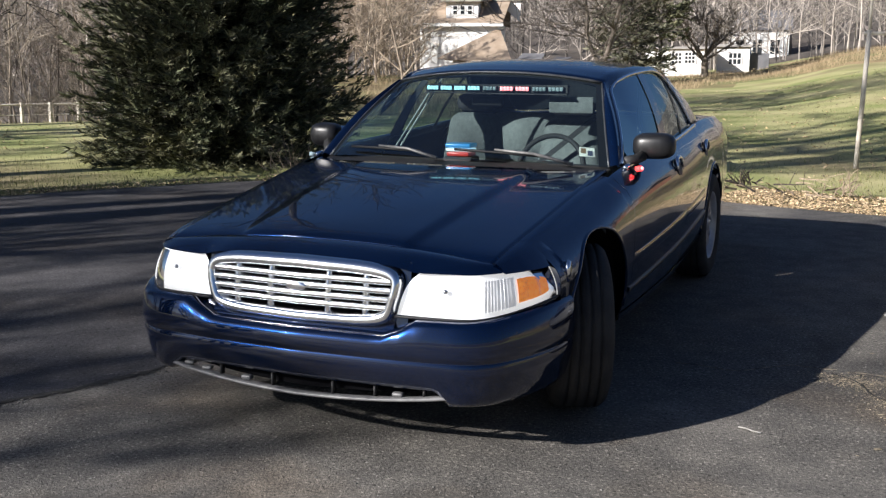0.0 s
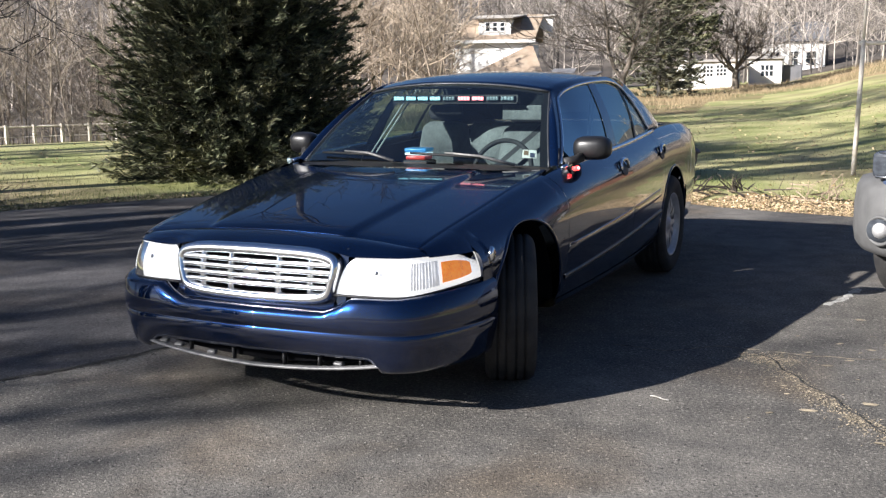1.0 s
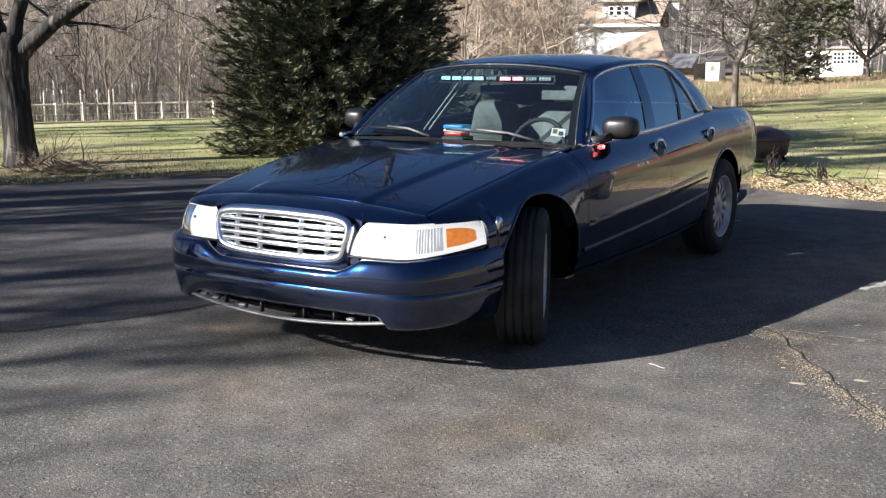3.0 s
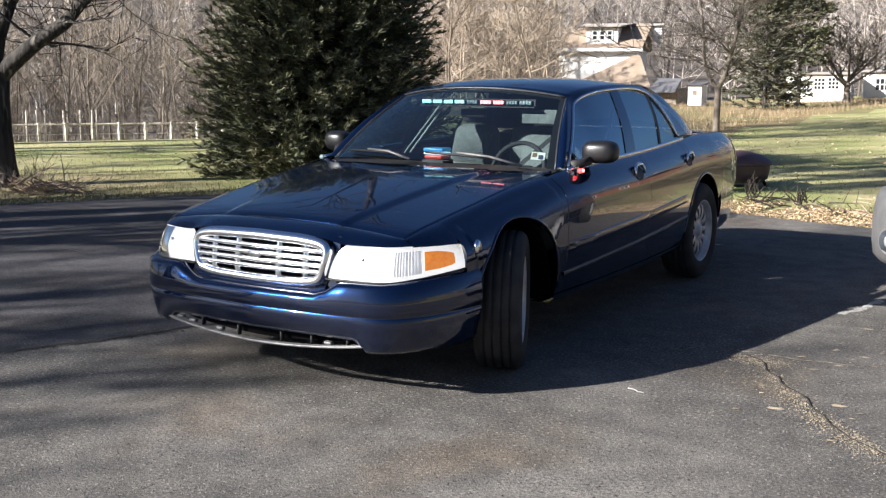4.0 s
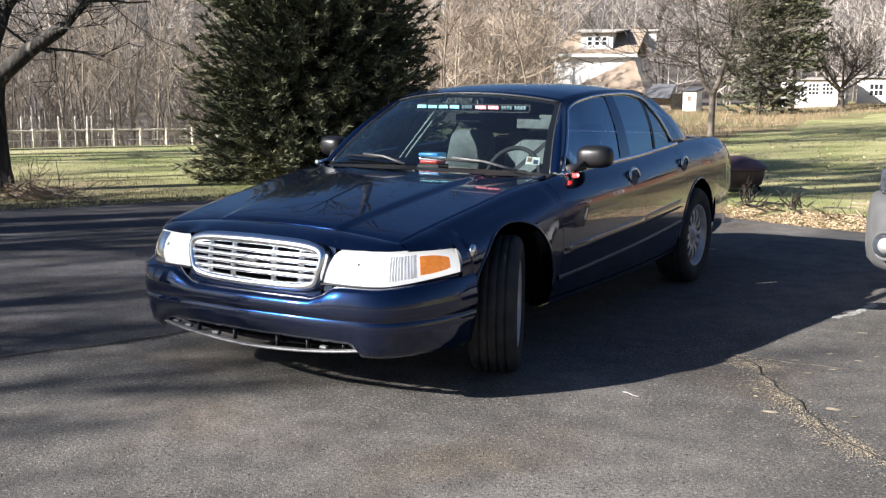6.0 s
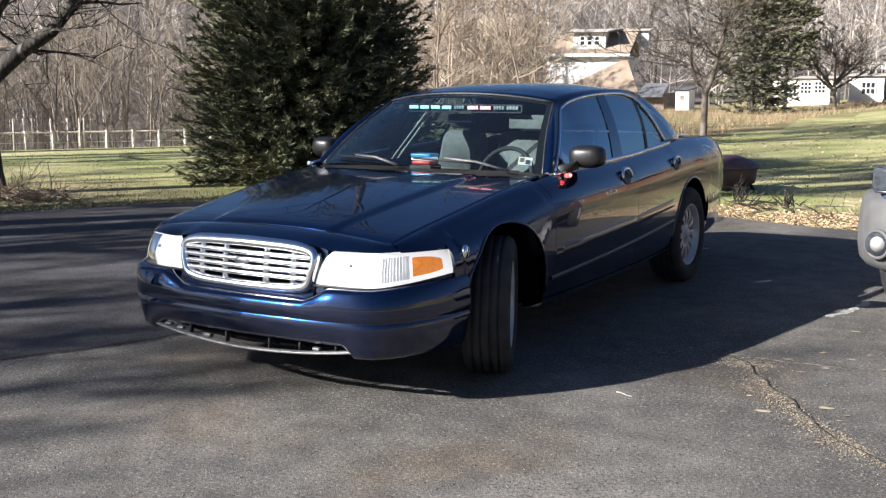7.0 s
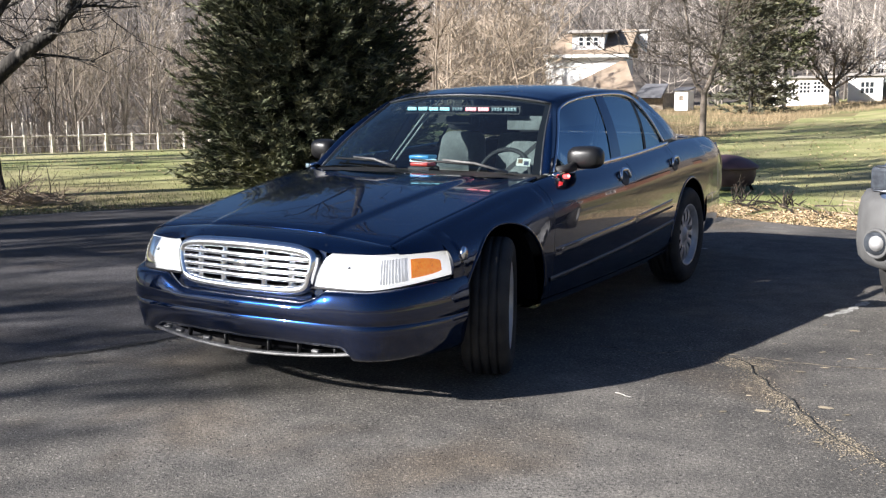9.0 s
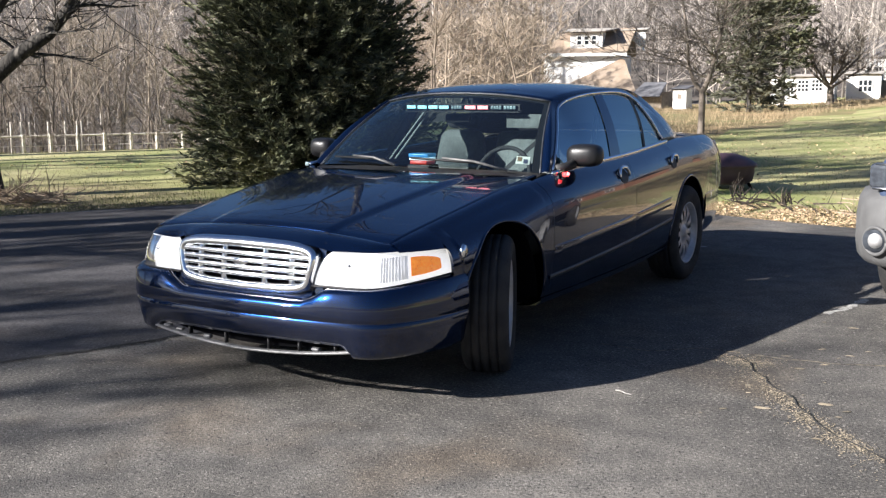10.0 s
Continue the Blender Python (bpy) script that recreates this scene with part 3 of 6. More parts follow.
ring = []
for k in range(64):
    a = 2 * math.pi * k / 64
    cx, cz = math.copysign(abs(math.cos(a)) ** 0.26, math.cos(a)), math.copysign(abs(math.sin(a)) ** 0.34, math.sin(a))
    z = (G_LOW + G_TOP) / 2 + cz * (G_TOP - G_LOW) / 2
    ring.append((cx, z))
rows = []
for k in range(65):
    cx, z = ring[k % 64]
    x = cx * grille_half(z)
    crown = 0.012 * (1 - (x / 0.37) ** 2) if z > 0.63 else -0.006 * (1 - (x / 0.37) ** 2)
    mid = Vector((0, 0.627))
    row = []
    deep = 0.053 if z > 0.63 else 0.036
    for inset, out in ((1.0, 0.030), (0.94, 0.004), (0.70, -0.010), (0.25, -0.012), (-0.05, -0.006), (-0.20, 0.010), (-0.20, 0.04)):
        gx = x - math.copysign(1, x) * inset * 0.030 * min(1, abs(cx) ** 2 * 1.2)
        gz = z + crown - math.copysign(1, z - 0.627) * inset * deep * min(1, (abs(z - 0.627) / 0.115) ** 2 * 1.1)
        row.append((gx, nose(abs(gx)) + out + 0.035 * max(0, (gz - 0.56) / 0.18) ** 2, gz))
    rows.append(row)
part("surround", sheet(rows), GRILLE_CHROME, grille)
for i in range(4):
    z = 0.5735 + 0.0315 * i
    w = grille_half(z) - 0.022
    lean = 0.035 * max(0, (z - 0.56) / 0.18) ** 2
    rows = [[(x, nose(abs(x)) + o + lean, z + dz) for o, dz in ((0.035, -0.0104), (0.006, -0.0100), (0.0, -0.0055), (0.001, 0.006), (0.006, 0.0096), (0.035, 0.0104))] for x in steps(-w, w, 24)]
    part("grille_bar", sheet(rows), GRILLE_CHROME, grille)
for x in (-0.273, -0.122, 0.122, 0.273):
    rows = [[(x + dx, nose(abs(x)) + o + 0.035 * max(0, (z - 0.56) / 0.18) ** 2, z) for dx, o in ((-0.009, 0.04), (-0.007, 0.008), (0.007, 0.008), (0.009, 0.04))] for z in steps(G_LOW + 0.008, G_TOP - 0.01, 8)]
    part("grille_upright", sheet(rows), GRILLE_CHROME, grille)
bm = bmesh.new()
bmesh.ops.create_uvsphere(bm, u_segments=24, v_segments=12, radius=1, matrix=Matrix.Translation((0, nose(0) + 0.004, 0.632)) @ Matrix.Diagonal((0.045, 0.008, 0.017, 1)))
part("badge", bm, CHROME, grille, "plain oval chrome badge")

# front bumper
def bumper_path():
    """Plan of the bumper from one arch round the nose to the other, with outward normals."""
    right = [(x, nose(x)) for x in steps(0, 0.60, 10)] + [(x, nose(x)) for x in (0.64, 0.68, 0.72, 0.75, 0.78, 0.81, 0.84, 0.86)] + [(0.874, 0.46), (0.880, 0.52), (0.884, 0.57)]
    pts = [(-x, y) for x, y in right[:0:-1]] + right
    out = []
    for i, (x, y) in enumerate(pts):
        a, b = pts[max(i - 1, 0)], pts[min(i + 1, len(pts) - 1)]
        d = Vector((b[0] - a[0], b[1] - a[1])).normalized()
        out.append((x, y, d.y, -d.x))
    return out


PLAN = bumper_path()


def bumper_sheet(profile, keep, flip=False):
    rows = []
    for x, y, nx, ny in PLAN:
        if not keep(x, y):
            continue
        side = min(1.0, max(0.0, (abs(x) - 0.72) / 0.16))
        rows.append([(x + nx * (o - 0.022 * side), y + ny * (o - 0.022 * side), z) for o, z in (profile(x) if callable(profile) else profile)])
    return sheet(rows, flip)


def upper(x):
    dip = 0.056 * max(0.0, min(1.0, (0.46 - abs(x)) / 0.07))
    t = 0.546 - dip + 0.026 * max(0.0, min(1.0, (abs(x) - 0.66) / 0.2)) ** 1.4
    k = max(0.0, min(1.0, (abs(x) - 0.55) / 0.05))      # the corners run straight down past the intake
    return [(-0.05, t), (0.0, t + 0.001), (0.030, t - 0.004), (0.046, t - 0.018), (0.052, 0.455), (0.053, 0.43), (0.051, 0.412), (0.043, 0.405),
            (0.044, 0.399), (0.049, 0.393), (0.040, 0.35 - 0.008 * k), (0.026 + 0.003 * k, 0.312 - 0.018 * k), (0.010 + 0.010 * k, 0.290 - 0.034 * k),
            (-0.01 + 0.016 * k, 0.284 - 0.048 * k), (-0.02 - 0.03 * k, 0.284 - 0.054 * k)]


bumper = part("front_bumper", bumper_sheet(upper, lambda x, y: True, True), PAINT, sedan, "navy front bumper with a pale grey lip")
part("lower_lip", bumper_sheet(lambda x: [(o, z + 0.042 * (x / 0.6) ** 2) for o, z in ((-0.02, 0.228), (0.010, 0.231), (0.017, 0.226), (0.016, 0.219), (0.0, 0.215), (-0.05, 0.213))], lambda x, y: abs(x) < 0.63, True), LIP_GREY, bumper, "lower lip in pale grey that stands for reflected light")
part("intake_back", bumper_sheet(lambda x: [(-0.045, 0.30), (-0.045, 0.240 + 0.042 * (x / 0.6) ** 2)], lambda x, y: abs(x) < 0.70, True), SHADE_BLACK, bumper)
for x in (-0.36, -0.12, 0.14, 0.31, 0.50):
    lift = 0.042 * (x / 0.6) ** 2
    part("intake_fin", box(x - 0.004, nose(abs(x)) + 0.008, 0.228 + lift, x + 0.004, nose(abs(x)) + 0.03, 0.286), BLACK_PLASTIC, bumper)
for x in (-0.52, -0.43, -0.24, 0.40):
    lift = 0.042 * (x / 0.6) ** 2
    soften(part("intake_block", box(x - 0.022, nose(abs(x)) + 0.002, 0.230 + lift, x + 0.022, nose(abs(x)) + 0.03, 0.252 + lift * 0.7), LIP_GREY, bumper), 0.008)
part("recess_panel", sheet([[(x, nose(abs(x)) + o, z) for o, z in ((0.030, 0.535), (0.028, 0.516), (0.014, 0.512), (0.014, 0.503), (0.004, 0.498), (0.0, 0.484))] for x in steps(-0.385, 0.385, 20)], True), PAINT, bumper, "stepped navy recess under the grille")

# windscreen, roof, rear glass
def screen_point(u, v):
    """u across from -1 to 1, v from the cowl to the roof."""
    low = Vector((u * 0.752, 1.425 + 0.245 * abs(u) ** 2.4, 0.976 - 0.034 * abs(u) ** 2.5))
    high = Vector((u * 0.572, 2.10 + 0.085 * abs(u) ** 2.2, 1.372 - 0.050 * abs(u) ** 2.2))
    p = low + (high - low) * v
    return (p.x, p.y - 0.02 * math.sin(math.pi * v), p.z + 0.018 * math.sin(math.pi * v))


ob = part("windscreen", sheet([[screen_point(u, v) for u in steps(-1, 1, 24)] for v in steps(0, 1, 12)]), WINDSCREEN, sedan)
ob.visible_shadow = False
screen = ob
edge = [screen_point(u, 1) for u in steps(-1, 1, 24)]
part("top_seal", tube([(x, y - 0.003, z + 0.003) for x, y, z in edge], 0.007, 6), SCREEN_TRIM, screen)
part("screen_band", sheet([[tuple(Vector(screen_point(u, v)) + Vector((0, 0.004, -0.004))) for u in steps(-0.99, 0.99, 24)] for v in (0.955, 0.975, 1.0)]), SEAL, screen)
for s in (1, -1):
    part("side_seal", tube([screen_point(s * 1.0, v) for v in steps(0, 1, 10)], 0.006, 6), SCREEN_TRIM, screen)
    part("screen_band", sheet([[tuple(Vector(screen_point(s * u, v)) + Vector((0, 0.004, -0.003))) for u in (0.945, 0.97, 1.0)] for v in steps(0, 1, 10)]), SEAL, screen)


def roof_side(y):
    """Where the roof meets the window frames: half-width and height."""
    return rail_x(y), rail_z(y)


rail_x = curve((2.18, 0.578), (2.5, 0.612), (2.9, 0.622), (3.3, 0.61), (3.62, 0.575))
rail_z = curve((2.18, 1.322), (2.40, 1.364), (2.8, 1.390), (3.2, 1.385), (3.45, 1.368), (3.62, 1.345))
roof_mid = curve((2.10, 1.376), (2.35, 1.414), (2.75, 1.437), (3.2, 1.432), (3.65, 1.395))
rows = []
for v in steps(0, 1, 20):
    row = []
    for u in steps(-1, 1, 24):
        y0, y1 = 2.10 + 0.085 * abs(u) ** 2.2, 3.64 - 0.06 * abs(u) ** 2
        y = y0 + (y1 - y0) * v
        x, z = roof_side(y)
        row.append((u * x, y, z + (roof_mid(y) - z) * (1 - abs(u) ** 2.6)))
    rows.append(row)
thicken(part("roof", sheet(rows), PAINT, sedan), 0.03)


def rear_point(u, v):
    low = Vector((u * 0.64, 4.40 - 0.13 * abs(u) ** 2.2, 1.062 - 0.005 * abs(u) ** 2))
    high = Vector((u * 0.560, 3.64 - 0.06 * abs(u) ** 2, 1.393 - 0.045 * abs(u) ** 2.4))
    p = low + (high - low) * v
    return (p.x, p.y + 0.02 * math.sin(math.pi * v), p.z + 0.02 * math.sin(math.pi * v))


ob = part("rear_window", sheet([[rear_point(u, v) for u in steps(-1, 1, 16)] for v in steps(0, 1, 10)], True), SKY_SHEEN_GLASS, sedan)
ob.visible_shadow = False

# window frames and side glass
def glass_x(y, z):
    zb, zt = belt(max(y, 1.65)), rail_z(y)
    k = max(0.0, min(1.05, (z - zb) / (zt - zb)))
    xb = side_x(max(y, 1.65), shoulder(max(y, 1.65))) - 0.022 - 0.018 * max(0.0, min(1.0, (2.3 - y) / 0.5))
    return xb + (rail_x(max(2.18, min(y, 3.62))) - xb) * k + 0.022 * math.sin(math.pi * min(1, k))


def ribbon(a, b, s, out, n=16, across=3):
    """A strip between two lines of (y, z), lying on the glass house's side."""
    rows = []
    for t in steps(0, 1, n):
        (ya, za), (yb, zb) = a(t), b(t)
        rows.append([(s * (glass_x(ya + (yb - ya) * k, za + (zb - za) * k) + out), ya + (yb - ya) * k, za + (zb - za) * k) for k in steps(0, 1, across)])
    return sheet(rows, s < 0)


def line(*pts):
    fy, fz = curve(*[(i / (len(pts) - 1), p[0]) for i, p in enumerate(pts)]), curve(*[(i / (len(pts) - 1), p[1]) for i, p in enumerate(pts)])
    return lambda t: (fy(t), fz(t))


for s in (1, -1):
    # outline of the window opening's top, from the mirror to the rear corner
    arc = line((1.725, 0.955), (1.96, 1.145), (2.21, 1.295), (2.46, 1.352), (2.85, 1.372), (3.17, 1.364), (3.37, 1.315), (3.51, 1.20), (3.59, 1.038))
    rim = line((1.665, 0.945), (1.91, 1.162), (2.17, 1.318), (2.44, 1.371), (2.85, 1.394), (3.22, 1.392), (3.48, 1.345), (3.69, 1.215), (3.86, 1.045))
    p = part("window_frame", ribbon(arc, rim, s, 0.004, 48, 4), PAINT, sedan)
    thicken(p, 0.005, 1)
    # front roof post between windscreen and door frame
    rows = []
    for v in steps(0, 1, 14):
        y, z = rim(0.25 * v)
        a, b = Vector(screen_point(1.0, v)), Vector((glass_x(y, z) + 0.006, y, z))
        rows.append([(s * (a.x + (b.x - a.x) * k + 0.006 * math.sin(math.pi * k)), a.y + (b.y - a.y) * k, a.z + (b.z - a.z) * k + 0.010 * math.sin(math.pi * k)) for k in steps(0, 1, 5)])
    part("front_post", sheet(rows, s > 0), PAINT, sedan)
    # rear roof post down to the boot
    rows = []
    for t in steps(0, 1, 14):
        ya, za = rim(0.60 + 0.40 * t)
        q = Vector(rear_point(1.0, 1 - t))
        a = Vector((glass_x(ya, za) + 0.004, ya, za))
        row = []
        for k in steps(0, 1, 6):
            w = a + (Vector((abs(q.x), q.y, q.z)) - a) * k
            row.append((s * (w.x + 0.018 * math.sin(math.pi * k)), w.y, w.z + 0.012 * math.sin(math.pi * k)))
        rows.append(row)
    last = rows[-1]
    for f in (0.35, 0.7, 1.0):                   # flares out into the quarter
        row = []
        for (x, y, z), k in zip(last, steps(0, 1, 6)):
            xe, ye = s * (side_x(y + 0.10, shoulder(y + 0.10)) - 0.03 - 0.19 * k), y + 0.12
            row.append((x + (xe - x) * f * f, y + (ye - y) * f, z + (min(deck(ye), 1.056) - 0.016 + 0.010 * k - z) * (2 * f - f * f)))
        rows.append(row)
    part("rear_post", sheet(rows, s < 0), PAINT, sedan)
    for name, y0, y1, top0, top1 in (("front_window", 1.70, 2.53, None, 2.705), ("rear_window_side", 2.68, 3.16, 2.81, 3.32), ("quarter_window", 3.185, 3.595, 3.335, 3.59)):
        rows = []
        for u in steps(0, 1, 16):
            row = []
            for k in steps(0, 1, 8):
                yb = y0 + (y1 - y0) * u
                t0 = y0 if top0 is None else top0
                yt = t0 + (top1 - t0) * u
                y = yb + (yt - yb) * k
                # height of the arc over this y
                best = min((abs(arc(t)[0] - y), arc(t)[1]) for t in steps(0, 1, 60))[1]
                z0 = belt(max(y, 1.65)) + 0.004
                z = z0 + max(0.0, best + 0.006 - z0) * k
                row.append((s * (glass_x(y, z) - 0.004), y, z))
            rows.append(row)
        ob = part(name, sheet(rows, s > 0), SKY_SHEEN_GLASS if s > 0 else CLEAR_GLASS, sedan)
        ob.visible_shadow = False
    part("door_post", ribbon(line((2.52, 0.965), (2.615, 1.18), (2.695, 1.38)), line((2.69, 0.97), (2.755, 1.18), (2.817, 1.38)), s, 0.001, 10), PAINT, sedan, "dark post between the doors")
    part("window_divider", ribbon(line((3.152, 0.985), (3.245, 1.18), (3.315, 1.355)), line((3.195, 0.985), (3.285, 1.18), (3.345, 1.35)), s, 0.001, 10), SEAL, sedan)
    part("belt_trim", tube([(s * (side_x(y, shoulder(y)) - 0.008), y, belt(y) + 0.008) for y in steps(1.66, 3.63, 30)], 0.0125, 8), CHROME, sedan, "thin bright strip under the side windows")
    part("frame_trim", tube([(s * (glass_x(*arc(t)) + 0.007), *arc(t)) for t in steps(0.0, 1, 50)], 0.009, 5), CHROME if s > 0 else SEAL, sedan)
    # door handles
    for y, z in ((2.475, 0.882), (3.50, 0.893)):
        x = side_x(y, z)
        arch = [(-0.058, -0.016, 0.004), (-0.056, 0.010, 0.016), (-0.036, 0.028, 0.024), (0.0, 0.033, 0.026), (0.036, 0.029, 0.024), (0.056, 0.012, 0.016), (0.060, -0.012, 0.004)]
        cup = part("door_handle", tube([(s * (side_x(y + 1.3 * a, z + 1.3 * b) + o), y + 1.3 * a, z + 1.3 * b) for a, b, o in arch], [0.008, 0.010, 0.012, 0.013, 0.012, 0.010, 0.008], 8), CHROME, sedan, "chrome arched pull handle")
        rows = []
        for r in (1.0, 0.8, 0.4, 0.05):
            ring = [(y + 0.064 * r * math.cos(q), z - 0.008 + 0.044 * r * math.sin(q)) for q in steps(0, 2 * math.pi, 20)]
            rows.append([(s * (side_x(a, b) + 0.003), a, b) for a, b in ring])
        part("recess", sheet(rows, s > 0), SEAL, cup)
    # mirrors
    bm = bmesh.new()
    bmesh.ops.create_uvsphere(bm, u_segments=28, v_segments=16, radius=1)
    for v in bm.verts:
        p = v.co
        f = lambda c, e: math.copysign(abs(c) ** e, c)
        v.co = Vector((f(p.x, 0.62) * (0.103 if s > 0 else 0.088), f(p.y, 0.8) * 0.072, f(p.z, 0.66) * 0.064))
        v.co.z += 0.012 * p.x
        v.co.y += 0.03 * p.x
    bmesh.ops.transform(bm, verts=bm.verts, matrix=Matrix.Translation((0.912, 1.92, 1.03)))
    if s < 0:
        bmesh.ops.transform(bm, verts=bm.verts, matrix=Matrix.Diagonal((-1, 1, 1, 1)))
        bmesh.ops.reverse_faces(bm, faces=bm.faces)
    mirror = part("door_mirror", bm, MIRROR_SHELL, sedan, "black rounded door mirror")
    part("mirror_arm", tube([(s * 0.80, 1.76, 0.955), (s * 0.84, 1.81, 0.968), (s * 0.87, 1.86, 0.985)], [0.032, 0.026, 0.028], 8), BLACK_PLASTIC, mirror)
    part("mirror_glass", box(s * 0.84, 1.983, 0.985, s * 0.985, 1.987, 1.075), CHROME, mirror)
    red = part("mirror_lamp", tube([(s * 0.872, 1.715, 0.935), (s * 0.90, 1.71, 0.94)], 0.013, 10), LED_RED_EDGE if s > 0 else LED_DIM, mirror, "small red warning lamp")
    if s > 0:
        part("lamp_core", tube([(0.897, 1.709, 0.94), (0.906, 1.706, 0.941)], 0.008, 8), LED_RED, red)
    part("lamp_bracket", tube([(s * 0.83, 1.72, 0.94), (s * 0.87, 1.71, 0.925), (s * 0.87, 1.705, 0.905)], 0.010, 6), BLACK_PLASTIC, mirror)
    # wing badge lamp
    x = side_x(0.575, 0.668)
    part("fender_lamp", tube([(s * (x - 0.004), 0.575, 0.668), (s * (x + 0.010), 0.577, 0.668)], [0.038, 0.028], 16), CHROME, sedan, "small round clear fender lamp")

# boot, tail and rear bumper
rows = []
for v in steps(0, 1, 14):
    row = []
    for u in steps(-1, 1, 20):
        y = 4.41 - 0.13 * abs(u) ** 2.2 + (5.24 - 4.41 + 0.04 * abs(u)) * v
        q = min(y, 5.19)
        row.append((u * min(0.735 - 0.06 * v, side_x(q, shoulder(q)) - 0.035), y, deck(y) - 0.02 * abs(u) ** 3))
    rows.append(row)
thicken(part("boot_lid", sheet(rows), PAINT, sedan), 0.012)
for s in (1, -1):
    rows = []
    for y in steps(3.68, 5.2, 24):
        xe = side_x(y, shoulder(y)) - 0.028
        k = max(0.0, (y - 4.28) / 0.9)
        xi = 0.73 if y > 4.2 else xe - 0.12
        zi = deck(y) - 0.018 if y > 4.2 else shoulder(y) + 0.008
        xi = min(xi - 0.05 * max(0.0, (y - 4.4) / 0.8), xe - 0.01) if y > 4.2 else xi
        rows.append([(s * (xe + (xi - xe) * t), y, shoulder(y) + 0.004 + (zi - shoulder(y) - 0.006) * (1 - (1 - t) ** 2)) for t in steps(0, 1, 5)])
    part("quarter_top", sheet(rows, s < 0), PAINT, sedan)
tail = curve((0.0, 5.29), (0.5, 5.27), (0.60, 5.235), (0.66, 5.19), (0.70, 5.13))
part("tail_panel", sheet([[(x, tail(abs(x)) - 0.5 * max(0, z - 0.72) ** 1.3, z) for z in steps(0.55, 0.83, 6)] for x in steps(-0.68, 0.68, 24)]), PAINT, sedan)
for s in (1, -1):
    part("tail_lamp", sheet([[(s * x, tail(x) + 0.012 - 0.5 * max(0, z - 0.72) ** 1.3, z) for z in steps(0.66, 0.82, 5)] for x in steps(0.36, 0.68, 12)]), TAIL_RED, sedan)
rear = [(x, tail(x)) for x in steps(0, 0.64, 8)] + [(0.67, 5.18), (0.712, 5.10), (0.752, 5.0), (0.792, 4.85), (0.832, 4.6), (0.856, 4.312)]
rear = [(-x, y) for x, y in rear[:0:-1]] + rear
rows = []
for i, (x, y) in enumerate(rear):
    a, b = rear[max(i - 1, 0)], rear[min(i + 1, len(rear) - 1)]
    d = Vector((b[0] - a[0], b[1] - a[1])).normalized()
    rows.append([(x - d.y * o, y + d.x * o, z) for o, z in ((-0.03, 0.622), (0.022, 0.612), (0.038, 0.585), (0.042, 0.50), (0.036, 0.42), (0.018, 0.33), (-0.02, 0.28))])
rear_bumper = part("rear_bumper", sheet(rows), PAINT, sedan)
part("bumper_strip", tube([(row[1][0], row[1][1], 0.618) for row in rows], 0.012, 6), DULL_CHROME, rear_bumper, "dull bright strip along the bumper top")

for s in (1, -1):
    rows = [[(s * (side_x(y, z) + 0.003), y, z) for z in steps(0.755 + 0.20 * max(0.0, 5.02 - y), shoulder(y) - 0.018, 6)] for y in steps(4.80, 5.185, 12)]
    lamp = part("tail_lamp_side", sheet(rows, s > 0), TAIL_RED, sedan, "dark red wrapped tail lamp")
    # added chrome beads that stand in for glints in the tail lamp
    for y, z in ((4.86, 0.955), (4.92, 0.935), (4.97, 0.945), (5.02, 0.905), (5.07, 0.885), (5.11, 0.845)):
        bm = bmesh.new()
        bmesh.ops.create_uvsphere(bm, u_segments=10, v_segments=6, radius=1, matrix=Matrix.Translation((s * (side_x(y, z) + 0.002), y, z)) @ Matrix.Diagonal((0.008, 0.020, 0.013, 1)))
        part("reflector", bm, CHROME, lamp)
    for y, z0 in ((1.463, 0.30), (2.65, 0.30), (3.562, 0.66)):
        part("door_seal", sheet([[(s * (side_x(y, z) - 0.004), y + w, z) for w in (-0.012, 0.012)] for z in steps(z0, shoulder(y) - 0.005, 12)], s < 0), SEAL, sedan)

# underside, its deep shade put into the colour
part("underbody", box(-0.52, 0.25, 0.245, 0.52, 5.1, 0.50), SHADE_BLACK, sedan, smooth=False)
part("floor_pan", box(-0.80, 1.42, 0.26, 0.80, 3.45, 0.40), SHADE_BLACK, sedan, smooth=False)
part("engine_bay", box(-0.58, 0.26, 0.30, 0.58, 1.40, 0.66), SHADE_BLACK, sedan, smooth=False)
part("boot_box", box(-0.66, 4.30, 0.30, 0.66, 5.0, 0.88), SHADE_BLACK, sedan, smooth=False)
part("cowl", sheet([[(u * 0.76, 1.385 + 0.22 * abs(u) ** 2.4 + 0.07 * k, 0.952 - 0.028 * abs(u) ** 2.5 + 0.012 * k) for u in steps(-1, 1, 24)] for k in (0, 0.5, 1)]), BLACK_PLASTIC, sedan)

# wipers
for x0, x1 in ((-0.02, -0.60), (0.62, 0.04)):
    def on_screen(x, v, up):
        p = screen_point(max(-1, min(1, x / 0.765)), v)
        return (p[0], p[1] - up, p[2] + up)
    arm = part("wiper", tube([on_screen(x0, -0.03, 0.02), on_screen(x0 + (x1 - x0) * 0.3, 0.03, 0.03), on_screen(x0 + (x1 - x0) * 0.62, 0.055, 0.028)], [0.009, 0.007, 0.005], 6), WIPER_GREY, sedan, "grey wiper arm and blade")
    part("blade", tube([on_screen(x0 + (x1 - x0) * (0.18 + 0.8 * t), 0.035 + 0.03 * t, 0.016) for t in steps(0, 1, 8)], 0.007, 5), SEAL, arm)

